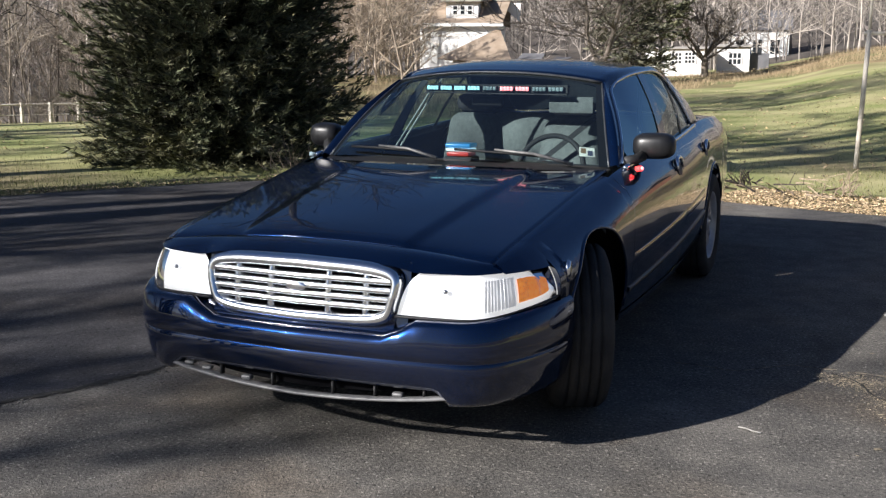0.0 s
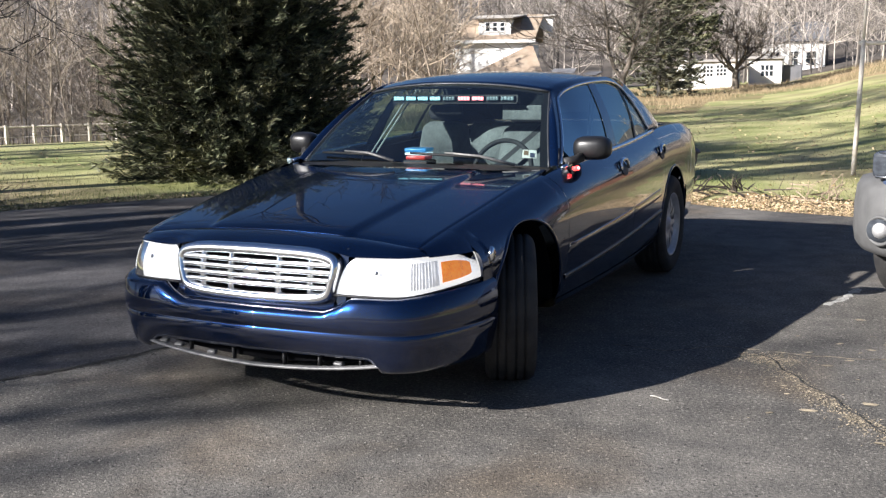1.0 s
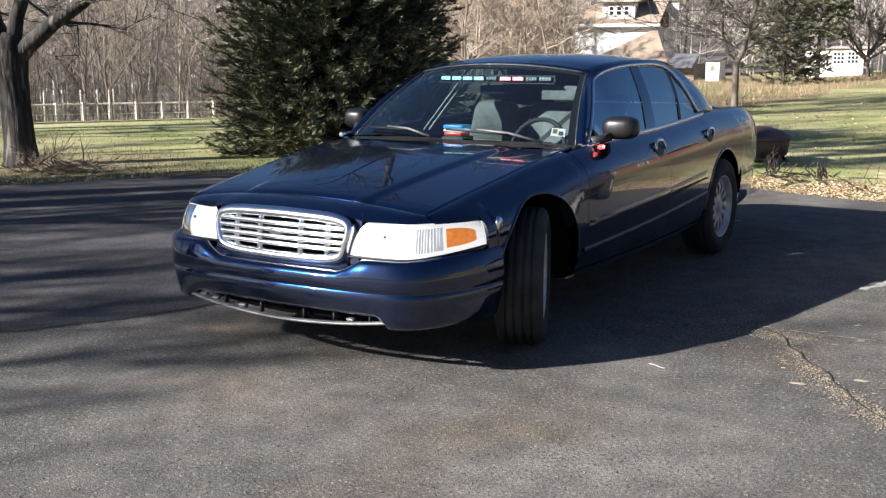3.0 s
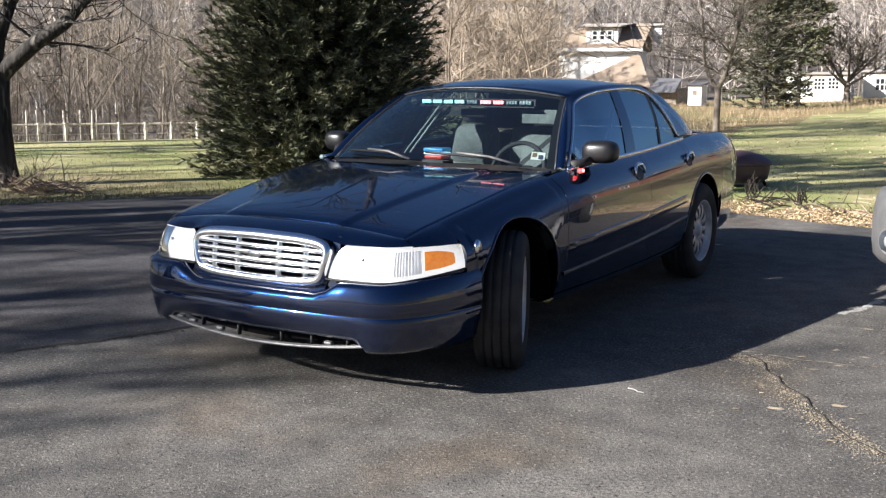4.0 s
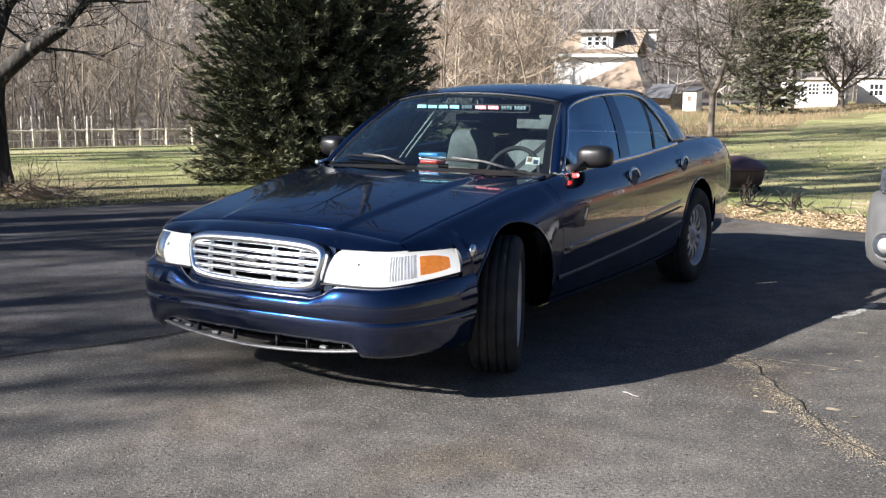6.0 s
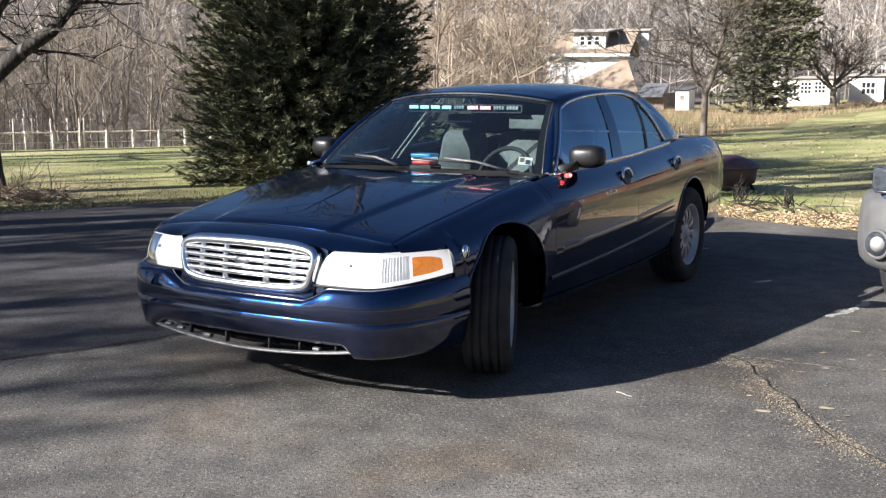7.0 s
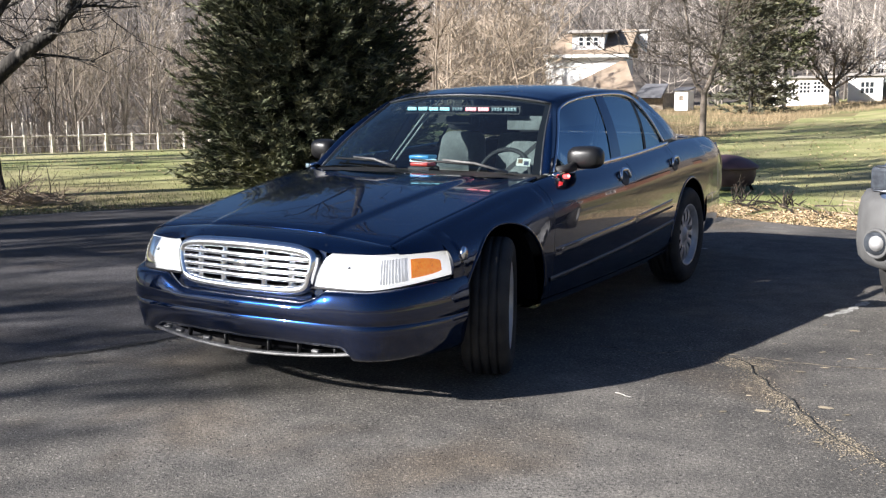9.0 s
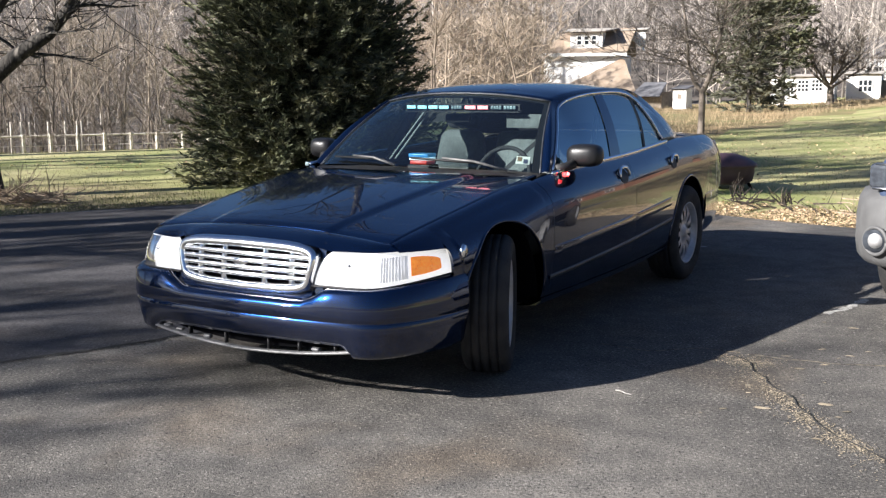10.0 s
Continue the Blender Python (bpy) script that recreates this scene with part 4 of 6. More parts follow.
# wheels
def wheel(m, side):
    hub = new("wheel")
    hub.parent = sedan
    hub.matrix_basis = m
    prof = [(0.222, -0.10), (0.25, -0.114), (0.30, -0.118), (0.325, -0.108), (0.338, -0.094)]
    for w in (-0.062, -0.022, 0.022, 0.062):
        prof += [(0.345, w - 0.014), (0.345, w - 0.005), (0.336, w - 0.004), (0.336, w + 0.004), (0.345, w + 0.005)]
    prof += [(0.345, 0.080), (0.338, 0.094), (0.325, 0.108), (0.30, 0.118), (0.25, 0.114), (0.222, 0.10)]
    part("tyre", lathe(prof, 56), RUBBER, hub, "worn black tyre with grooved tread")
    rim = part("rim", lathe([(0.222, -0.10), (0.214, -0.09), (0.205, 0.0), (0.206, 0.05), (0.218, 0.085), (0.226, 0.098), (0.222, 0.104), (0.214, 0.098), (0.206, 0.072), (0.198, 0.060)], 48), RIM_SILVER, hub, "silver steel wheel with round vents")
    part("brake_disc", lathe([(0.0, 0.02), (0.15, 0.02), (0.20, 0.0), (0.20, -0.02)], 32), SHADE_BLACK, rim)
    part("hub_dish", lathe([(0.0, 0.088), (0.035, 0.088), (0.045, 0.076), (0.065, 0.066), (0.09, 0.070)], 40), RIM_SILVER, rim)
    n = 12
    for k in range(n):
        a0 = 2 * math.pi * k / n
        rows = []
        for r, w, half in ((0.086, 0.069, 0.27), (0.100, 0.073, 0.19), (0.125, 0.077, 0.15), (0.155, 0.075, 0.15), (0.182, 0.066, 0.18), (0.200, 0.059, 0.27)):
            rows.append([(w + 0.005 * (1 - abs(j)), r * math.cos(a0 + half * j), r * math.sin(a0 + half * j)) for j in (-1, -0.5, 0, 0.5, 1)])
        part("spoke", sheet(rows), RIM_SILVER, rim)
    return hub


for s in (1, -1):
    turn = 0 if s > 0 else 180
    wheel(pose(s * 0.805, FRONT_AXLE, HUB_Z, 0, 0, turn + 23), s)
    wheel(pose(s * 0.795, REAR_AXLE, HUB_Z, 0, 0, turn), s)

# cabin
soften(part("dashboard", box(-0.72, 1.50, 0.62, 0.72, 1.92, 0.93), DARK_CLOTH, sedan), 0.05, 4)
for s in (1, -1):
    x, back = 0.35 * s, -0.32 if s > 0 else 0.0
    seat = soften(part("front_seat", box(x - 0.25, 2.10 + back, 0.42, x + 0.25, 2.62 + back, 0.60), GREY_CLOTH, sedan, "grey cloth front seat"), 0.06, 4)
    bm = box(x - 0.23, 2.60 + back, 0.55, x + 0.23, 2.74 + back, 1.12)
    for v in bm.verts:
        v.co.y += 0.16 * (v.co.z - 0.55)
        if v.co.z > 1:
            v.co.x = x + (v.co.x - x) * 0.66
    soften(part("backrest", bm, GREY_CLOTH, seat), 0.06, 4)
    soften(part("headrest", box(x - 0.12, 2.72 + back, 1.13, x + 0.12, 2.80 + back, 1.23), DARK_CLOTH, seat), 0.04, 4)
    if s > 0:
        part("seat_belt", sheet([[(0.52 - 0.36 * t + w, 2.27 - 0.02 * t, 1.14 - 0.30 * t) for w in (-0.022, 0.022)] for t in steps(0, 1, 8)]), DARK_CLOTH, sedan)
    for off in (0.0, 0.07):
        pts = [(s * (0.72 - 0.10 * t), 2.40 + off + 0.42 * t, 0.93 + 0.40 * t) for t in steps(0, 1, 6)]
        part("pillar_trim", tube(pts, 0.0055, 5), PALE_TRIM, sedan)
soften(part("sun_visor", box(0.30, 2.14, 1.165, 0.54, 2.152, 1.25), GREY_CLOTH, sedan), 0.006)
soften(part("rear_bench", box(-0.66, 3.25, 0.45, 0.66, 3.75, 0.66), GREY_CLOTH, sedan), 0.06, 4)
bm = box(-0.66, 3.72, 0.6, 0.66, 3.88, 1.06)
for v in bm.verts:
    v.co.y += 0.25 * (v.co.z - 0.6)
soften(part("rear_backrest", bm, GREY_CLOTH, sedan), 0.05, 4)
part("parcel_shelf", box(-0.66, 3.98, 1.0, 0.66, 4.36, 1.03), DARK_CLOTH, sedan, smooth=False)
part("headlining", sheet([[(u * 0.56, y, min(rail_z(y), roof_mid(y)) - 0.035 + 0.03 * (1 - u * u)) for u in steps(-1, 1, 8)] for y in steps(2.34, 3.6, 8)]), PALE_TRIM, sedan)
ring = [(0.375 + 0.172 * math.cos(a), 1.95 + 0.07 * math.sin(a), 0.895 + 0.16 * math.sin(a)) for a in steps(0, 2 * math.pi, 36)]
wheel_ring = part("steering_wheel", tube(ring, 0.014, 8), DARK_CLOTH, sedan, "dark steering wheel")
soften(part("wheel_boss", box(0.32, 1.92, 0.84, 0.48, 1.97, 0.93), DARK_CLOTH, wheel_ring), 0.02)
part("wheel_spoke", box(0.22, 1.935, 0.87, 0.58, 1.955, 0.895), DARK_CLOTH, wheel_ring)
soften(part("inner_mirror", box(-0.15, 2.17, 1.19, 0.03, 2.195, 1.245), BLACK_PLASTIC, sedan), 0.012)

# visor light bar behind the windscreen's top edge
bar = part("visor_light_bar", box(-0.385, 2.090, 1.270, 0.415, 2.125, 1.310), BLACK_PLASTIC, sedan, "warning light bar with lit blue and red lamps", smooth=False)
for x0, x1, mat in ((-0.375, -0.303, LED_BLUE), (-0.296, -0.224, LED_BLUE), (-0.217, -0.145, LED_BLUE), (-0.138, -0.064, LED_BLUE), (-0.05, 0.03, LED_DIM),
                    (0.045, 0.125, LED_RED), (0.132, 0.212, LED_RED), (0.225, 0.305, LED_DIM), (0.312, 0.40, LED_DIM)):
    module = soften(part("lamp_module", box(x0, 2.079, 1.275, x1, 2.091, 1.304), BLACK_PLASTIC, bar), 0.004, 2)
    for k in range(4):
        w = (x1 - x0 - 0.006) / 4
        a = x0 + 0.003 + w * k
        soften(part("lamp", box(a + 0.0012, 2.073, 1.279, a + w - 0.0012, 2.083, 1.300), mat, module), 0.003, 2)
part("shroud", box(-0.385, 2.075, 1.260, 0.415, 2.125, 1.266), BLACK_PLASTIC, bar, smooth=False)
# dash lamp
dash = soften(part("dash_lamp", box(-0.075, 1.60, 0.925, 0.075, 1.72, 0.968), DARK_CLOTH, sedan, "small stacked dash lamp with blue and red lenses"), 0.01)
soften(part("red_lens", box(-0.058, 1.60, 0.970, 0.062, 1.70, 0.992), DASH_RED, dash), 0.008)
soften(part("clear_lens", box(-0.062, 1.60, 0.996, 0.066, 1.70, 1.008), LED_WHITE, dash), 0.005)
soften(part("blue_lens", box(-0.066, 1.60, 1.012, 0.070, 1.70, 1.034), DASH_BLUE, dash), 0.008)
# windscreen sticker
def pane_patch(u0, u1, v0, v1, off):
    return sheet([[tuple(Vector(screen_point(u0 + (u1 - u0) * a, v0 + (v1 - v0) * b)) + Vector((0, 0.005 + off, -0.005))) for a in steps(0, 1, 3)] for b in steps(0, 1, 3)])


sticker = part("inspection_sticker", pane_patch(0.835, 0.925, 0.10, 0.19, 0), PAPER, sedan, "pale printed windscreen sticker")
part("print_block", pane_patch(0.845, 0.875, 0.13, 0.18, -0.003), STICKER_RED, sticker)
part("print_block", pane_patch(0.885, 0.915, 0.11, 0.16, -0.003), STICKER_BLUE, sticker)


# ---- trees ----
class Wood:
    """Collects tapered tubes for bare trees."""

    def __init__(self):
        self.v, self.f = [], []

    def tube(self, pts, radii, sides):
        base = len(self.v)
        for i, p in enumerate(pts):
            d = (pts[min(i + 1, len(pts) - 1)] - pts[max(i - 1, 0)]).normalized()
            a = d.cross(Vector((0.3, 0.9, 0.2)))
            a = a.normalized() if a.length > 1e-3 else Vector((1, 0, 0))
            b = d.cross(a)
            for k in range(sides):
                t = 2 * math.pi * k / sides
                self.v.append(tuple(p + radii[i] * (math.cos(t) * a + math.sin(t) * b)))
        for i in range(len(pts) - 1):
            for k in range(sides):
                m, n = base + i * sides + k, base + i * sides + (k + 1) % sides
                self.f.append((m, n, n + sides, m + sides))

    def limb(self, rng, start, way, length, radius, depth, droop=0.0, least=0.008, spread=0.75, many=(3, 5)):
        n = 4 if depth > 1 else 3
        pts, radii = [start], [radius]
        d = way.normalized()
        for i in range(n):
            d = (d + Vector((rng.uniform(-1, 1), rng.uniform(-1, 1), rng.uniform(-0.6, 1) - droop)) * 0.20).normalized()
            pts.append(pts[-1] + d * length / n)
            radii.append(max(least, radius * (1 - 0.62 * (i + 1) / n)))
        self.tube(pts, radii, 7 if radius > 0.09 else 5 if radius > 0.035 else 3)
        if depth <= 0:
            return
        for _ in range(rng.randint(*many)):
            t = rng.uniform(0.30, 1.0)
            i = min(n - 1, int(t * n))
            p = pts[i].lerp(pts[i + 1], t * n - i)
            side = Vector((rng.uniform(-1, 1), rng.uniform(-1, 1), rng.uniform(-0.35, 0.8))).normalized()
            self.limb(rng, p, d * (1 - spread * 0.5) + side * spread, length * rng.uniform(0.45, 0.72), max(least, radii[i] * rng.uniform(0.45, 0.65)), depth - 1, droop, least, spread, many)


def bare_tree_mesh(seed, height, radius, depth=3, clear=0.25, many=(3, 5), limbs=9, lean=0.05, least=0.008):
    rng = random.Random(seed)
    w = Wood()
    pts, radii = [Vector((0, 0, -0.15))], [radius * 1.35]
    d = Vector((rng.uniform(-lean, lean), rng.uniform(-lean, lean), 1)).normalized()
    for i in range(8):
        d = (d + Vector((rng.uniform(-1, 1), rng.uniform(-1, 1), 0.4)) * 0.07).normalized()
        pts.append(pts[-1] + d * height / 8)
        radii.append(max(least, radius * (1 - 0.9 * (i + 1) / 8)))
    w.tube(pts, radii, 8)
    for k in range(limbs):
        t = clear + (0.95 - clear) * (k + rng.random()) / limbs
        i = min(7, int(t * 8))
        p = pts[i].lerp(pts[i + 1], t * 8 - i)
        a = rng.uniform(0, 2 * math.pi)
        w.limb(rng, p, Vector((math.cos(a), math.sin(a), rng.uniform(0.35, 1.1))), height * (1.05 - t) * rng.uniform(0.32, 0.5), radii[i] * 0.55, depth - 1, 0, least, 0.75, many)
    return w


def forest(name, label, category, mats_rng, spots, variants, mat):
    """Many bare trees joined: spots are (x, y, z, scale, turn)."""
    V, F, base = [], [], 0
    sets = [(np.array(w.v), np.array(w.f)) for w in variants]
    for n, (x, y, z, k, a) in enumerate(spots):
        v, f = sets[n % len(sets)]
        c, s = math.cos(a), math.sin(a)
        p = v @ np.array([[c, s, 0], [-s, c, 0], [0, 0, 1]]) * k + (x, y, z)
        V.append(p)
        F.append(f + base)
        base += len(v)
    ob = from_arrays(name, np.concatenate(V).tolist(), np.concatenate(F).tolist(), mat)
    return tagged(ob, label, category, kind="stuff")


def from_bearing(deg_left, dist):
    """A place seen from where the camera comes to rest."""
    a = 0.5468 + math.atan(1.0677 * math.tan(radians(deg_left) - 0.516))
    return 3.26 - dist * math.sin(a), -3.67 + dist * math.cos(a)


rng = random.Random(11)
spots = []
for i in range(120):                              # tall trees of the woods
    b, d = rng.uniform(-6, 60), rng.uniform(66, 150)
    if 14 < b < 26 and d < 82 or b < 14 and d < 95:
        continue
    x, y = from_bearing(b, d)
    spots.append((x, y, ground_z(x, y), rng.uniform(0.8, 1.35), rng.uniform(0, 6.3)))
grey = [bare_tree_mesh(40 + i, 10.5 + i, 0.10 + 0.02 * i, 3, 0.2, (3, 4), 9, least=0.013) for i in range(4)]
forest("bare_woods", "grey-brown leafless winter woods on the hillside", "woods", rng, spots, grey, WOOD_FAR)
spots = []
for i in range(420):                              # underwood on the hill
    b, d = rng.uniform(-6, 60), 70 + 110 * rng.random() ** 1.3
    if 17 < b < 25 and d < 82 or b < 14 and d < 72:
        continue
    x, y = from_bearing(b, d)
    spots.append((x, y, ground_z(x, y), rng.uniform(0.6, 1.25), rng.uniform(0, 6.3)))
thin = [bare_tree_mesh(140 + i, 7.5 + i, 0.055, 2, 0.08, (5, 8), 13, 0.12, least=0.018) for i in range(4)]
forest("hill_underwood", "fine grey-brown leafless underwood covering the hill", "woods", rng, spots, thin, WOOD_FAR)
spots = []
for i in range(120):                               # thin saplings past the left lawn
    b, d = rng.uniform(34, 58), rng.uniform(40, 62)
    x, y = from_bearing(b, d)
    spots.append((x, y, ground_z(x, y), rng.uniform(0.45, 1.0), rng.uniform(0, 6.3)))
slender = [bare_tree_mesh(160 + i, 8.5 + i, 0.055, 3, 0.12, (3, 4), 11, 0.10, least=0.010) for i in range(3)]
forest("sapling_edge", "slender leafless saplings past the lawn", "saplings", rng, spots, slender, HAZE_SCRUB)
spots = []
for i in range(60):                               # pale tan thicket beside the house
    b, d = rng.uniform(21.5, 32.5), rng.uniform(50, 72)
    if b < 24 and d < 70:
        continue
    x, y = from_bearing(b, d)
    spots.append((x, y, ground_z(x, y), rng.uniform(0.55, 1.0), rng.uniform(0, 6.3)))
tan = [bare_tree_mesh(70 + i, 8, 0.07, 3, 0.06, (3, 5), 14, 0.15, least=0.012) for i in range(3)]
forest("tan_thicket", "pale tan leafless thicket of tall shrubs", "shrubs", rng, spots, tan, WOOD_TAN)
spots = []
for i in range(90):                               # saplings and weeds at the far edge of the left lawn
    b, d = rng.uniform(33, 57), rng.uniform(26.3, 30)
    x, y = from_bearing(b, d)
    spots.append((x, y, ground_z(x, y), rng.uniform(0.05, 0.13), rng.uniform(0, 6.3)))
for i in range(130):
    b, d = rng.uniform(33, 58), rng.uniform(40, 58)
    x, y = from_bearing(b, d)
    spots.append((x, y, ground_z(x, y), rng.uniform(0.20, 0.34), rng.uniform(0, 6.3)))
forest("lawn_edge_scrub", "low brown scrub along the lawn's far edge", "scrub", rng, spots, thin, HAZE_SCRUB)
spots = []
for i in range(44):                               # orchard behind the white outbuildings
    b, d = rng.uniform(-3, 14), rng.uniform(67, 95)
    x, y = from_bearing(b, d)
    spots.append((x, y, ground_z(x, y), rng.uniform(0.35, 0.6), rng.uniform(0, 6.3)))
brush = []
for i in range(60):                               # tan brush round the far side of the lawn
    b, d = rng.uniform(-75, -7), rng.uniform(44, 75)
    x, y = from_bearing(0, 0)[0] + d * math.sin(radians(-b)), -3.67 + d * math.cos(radians(b))
    brush.append((x, y, ground_z(x, y), rng.uniform(0.5, 0.95), rng.uniform(0, 6.3)))
forest("tan_brush", "tan leafless brush round the far lawn", "shrubs", rng, brush, thin, WOOD_TAN)
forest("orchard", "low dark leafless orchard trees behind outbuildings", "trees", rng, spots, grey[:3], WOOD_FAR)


def split_tree(t, trunk, crown, mat):
    from_arrays("trunk", trunk.v, trunk.f, mat, t, True)
    from_arrays("crown", crown.v, crown.f, mat, t, True)


# the old forked tree beside the drive
t = thing("old_tree", "thick dark-barked leafless tree forking low, in twigs beside the drive", "tree", pose(-9.01, 5.32, -0.03))
rng = random.Random(5)
trunk, crown = Wood(), Wood()
trunk.tube([Vector(p) for p in ((0.03, 0, -0.1), (0.01, 0, 0.08), (0, 0, 0.3), (-0.03, 0, 0.7), (-0.06, 0.0, 1.15), (-0.05, 0, 1.5), (-0.02, 0, 1.75))], [0.31, 0.235, 0.205, 0.195, 0.205, 0.225, 0.11], 16)
right = [Vector(p) for p in ((-0.04, 0.0, 1.35), (0.22, 0.10, 1.60), (0.56, 0.24, 1.88), (0.90, 0.42, 2.12), (1.18, 0.56, 2.46), (1.25, 0.7, 3.0), (1.55, 0.95, 3.8), (1.8, 1.3, 4.9))]
mid = [Vector(p) for p in ((-0.02, 0, 1.5), (0.06, 0.05, 1.95), (0.20, 0.16, 2.4), (0.42, 0.30, 2.75), (0.62, 0.40, 3.2), (0.72, 0.5, 4.2), (0.9, 0.6, 5.6))]
leftl = [Vector(p) for p in ((-0.08, 0, 1.45), (-0.22, -0.10, 1.9), (-0.30, -0.16, 2.5), (-0.42, -0.2, 3.3), (-0.7, -0.5, 4.6), (-0.9, -0.7, 6.2))]
for pts, r in ((right, 0.125), (mid, 0.105), (leftl, 0.13)):
    crown.tube(pts, [r * (1 - 0.75 * i / (len(pts) - 1)) for i in range(len(pts))], 10)
    for i in range(2, len(pts)):
        for k in range(4):
            a = rng.uniform(0, 6.3)
            low = i < 4
            crown.limb(rng, pts[i], Vector((math.cos(a), math.sin(a), rng.uniform(-0.2, 0.7))), rng.uniform(0.6, 1.5), r * 0.26 * (1 - 0.1 * i), 2, 0.1, 0.006)
for k in range(1):                                # slender twigs drooping over the lawn
    crown.limb(rng, right[4], Vector((-0.2, 0.75, rng.uniform(-0.1, 0.1))), rng.uniform(1.0, 1.6), 0.028, 2, 0.25, 0.006)
split_tree(t, trunk, crown, BARK)

# slim forked tree on the lawn behind the car
t = thing("slim_tree", "slim grey leafless tree with a high fork on the lawn", "tree", pose(-5.3, 24.5, ground_z(-5.3, 24.5)))
trunk, crown = Wood(), Wood()
trunk.tube([Vector(p) for p in ((0, 0, -0.1), (0.0, 0, 0.1), (0.01, 0, 0.6), (0.0, 0, 1.25))], [0.13, 0.098, 0.085, 0.088], 9)
for pts, r in (([(0, 0, 1.15), (0.16, 0, 1.5), (0.30, 0.05, 2.1), (0.48, 0.1, 2.9), (0.58, 0.1, 3.8), (0.75, 0.1, 5.6)], 0.080), ([(0, 0, 1.15), (-0.22, 0, 1.42), (-0.40, 0, 1.9), (-0.42, -0.05, 2.6), (-0.60, 0, 3.6), (-0.7, 0, 5.2)], 0.066)):
    pts = [Vector(p) for p in pts]
    crown.tube(pts, [r * (1 - 0.75 * i / 5) for i in range(6)], 7)
    for i in range(1, 6):
        for k in range(5):
            a = rng.uniform(0, 6.3)
            crown.limb(rng, pts[i], Vector((math.cos(a), math.sin(a), rng.uniform(-0.1, 0.8))), rng.uniform(1.0, 2.6), r * 0.30, 2, 0.05, 0.007)
split_tree(t, trunk, crown, PALE_BARK)

# tall bare tree behind the spruce, mirrored in the bonnet
t = thing("tall_tree", "tall spreading leafless tree behind the spruce", "tree", pose(-9.7, 14.3, ground_z(-9.7, 14.3)))
w = bare_tree_mesh(311, 13.5, 0.20, 4, 0.30, (3, 4), 10, 0.04, least=0.014)
from_arrays("trunk", w.v, w.f, BARK, t, True)

# round-crowned bare tree before the outbuildings
ox, oy = from_bearing(10.1, 57)
t = thing("orchard_tree", "dark round-crowned leafless tree before white outbuildings", "tree", pose(ox, oy, ground_z(ox, oy) - 0.05))
trunk, crown = Wood(), Wood()
trunk.tube([Vector(p) for p in ((0, 0, -0.1), (0.02, 0, 0.3), (0.0, 0, 0.7), (0.04, 0, 1.05))], [0.24, 0.17, 0.16, 0.15], 9)
for k in range(9):
    a = 0.7 * k + rng.uniform(-0.2, 0.2)
    crown.limb(rng, Vector((0, 0, rng.uniform(0.75, 1.05))), Vector((math.cos(a), math.sin(a), rng.uniform(0.35, 1.3))), rng.uniform(1.9, 2.7), 0.075, 3, 0.0, 0.013, 0.8, (3, 5))
split_tree(t, trunk, crown, PALE_BARK)

# trees beside the drive that throw the streaks of shade
for n, (x, y, h) in enumerate(((-14.6, -14, 13), (-14, -16, 14), (-12.6, -13.4, 12), (-13.0, -8.9, 9.5), (-12.6, -7.2, 10), (-15.2, -9.6, 11), (-18.5, -5.5, 12), (-23.5, -1.5, 16), (-27, 3.0, 16), (-20.5, -12, 14), (-19.0, 1.2, 15), (-13.2, -4.6, 9), (-10.9, -13.6, 10), (-11.9, -14.4, 11))):
    w = bare_tree_mesh(200 + n, h, 0.19, 4, 0.22, (3, 4), 9, least=0.012)
    t = thing("roadside_tree", "tall leafless tree beside the drive", "tree", pose(x, y, ground_z(x, y)), "trees along the drive")
    from_arrays("trunk", w.v, w.f, BARK, t, True)


for n in range(12):                               # a row of tall trunks further out
    y = 2.5 + 3 * rng.random()
    x = -21.0 - 1.15 * n - rng.uniform(0, 0.8) + 0.735 * y
    w = bare_tree_mesh(230 + n, 18 + 0.2 * n, 0.23, 3, 0.35, (2, 3), 8, least=0.03)
    t = thing("roadside_tree", "tall leafless tree beside the drive", "tree", pose(x, y, ground_z(x, y)), "trees along the drive")
    from_arrays("trunk", w.v, w.f, BARK, t, True)


for n in range(7):                                # tall trunks that streak the far lawn with shade
    y = -9.2 + 1.6 * rng.random()
    x = -2.7 + 0.6 * n + {3: -0.40, 4: 0.15}.get(n, 0.0) + rng.uniform(-0.15, 0.15) - 0.735 * (11 - y)
    w = bare_tree_mesh(280 + n, 20 + 0.5 * (n % 3), 0.27, 3, 0.5, (2, 3), 7, 0.04, least=0.04)
    t = thing("roadside_tree", "tall leafless tree beside the drive", "tree", pose(x, y, ground_z(x, y)), "trees along the drive")
    from_arrays("trunk", w.v, w.f, BARK, t, True)


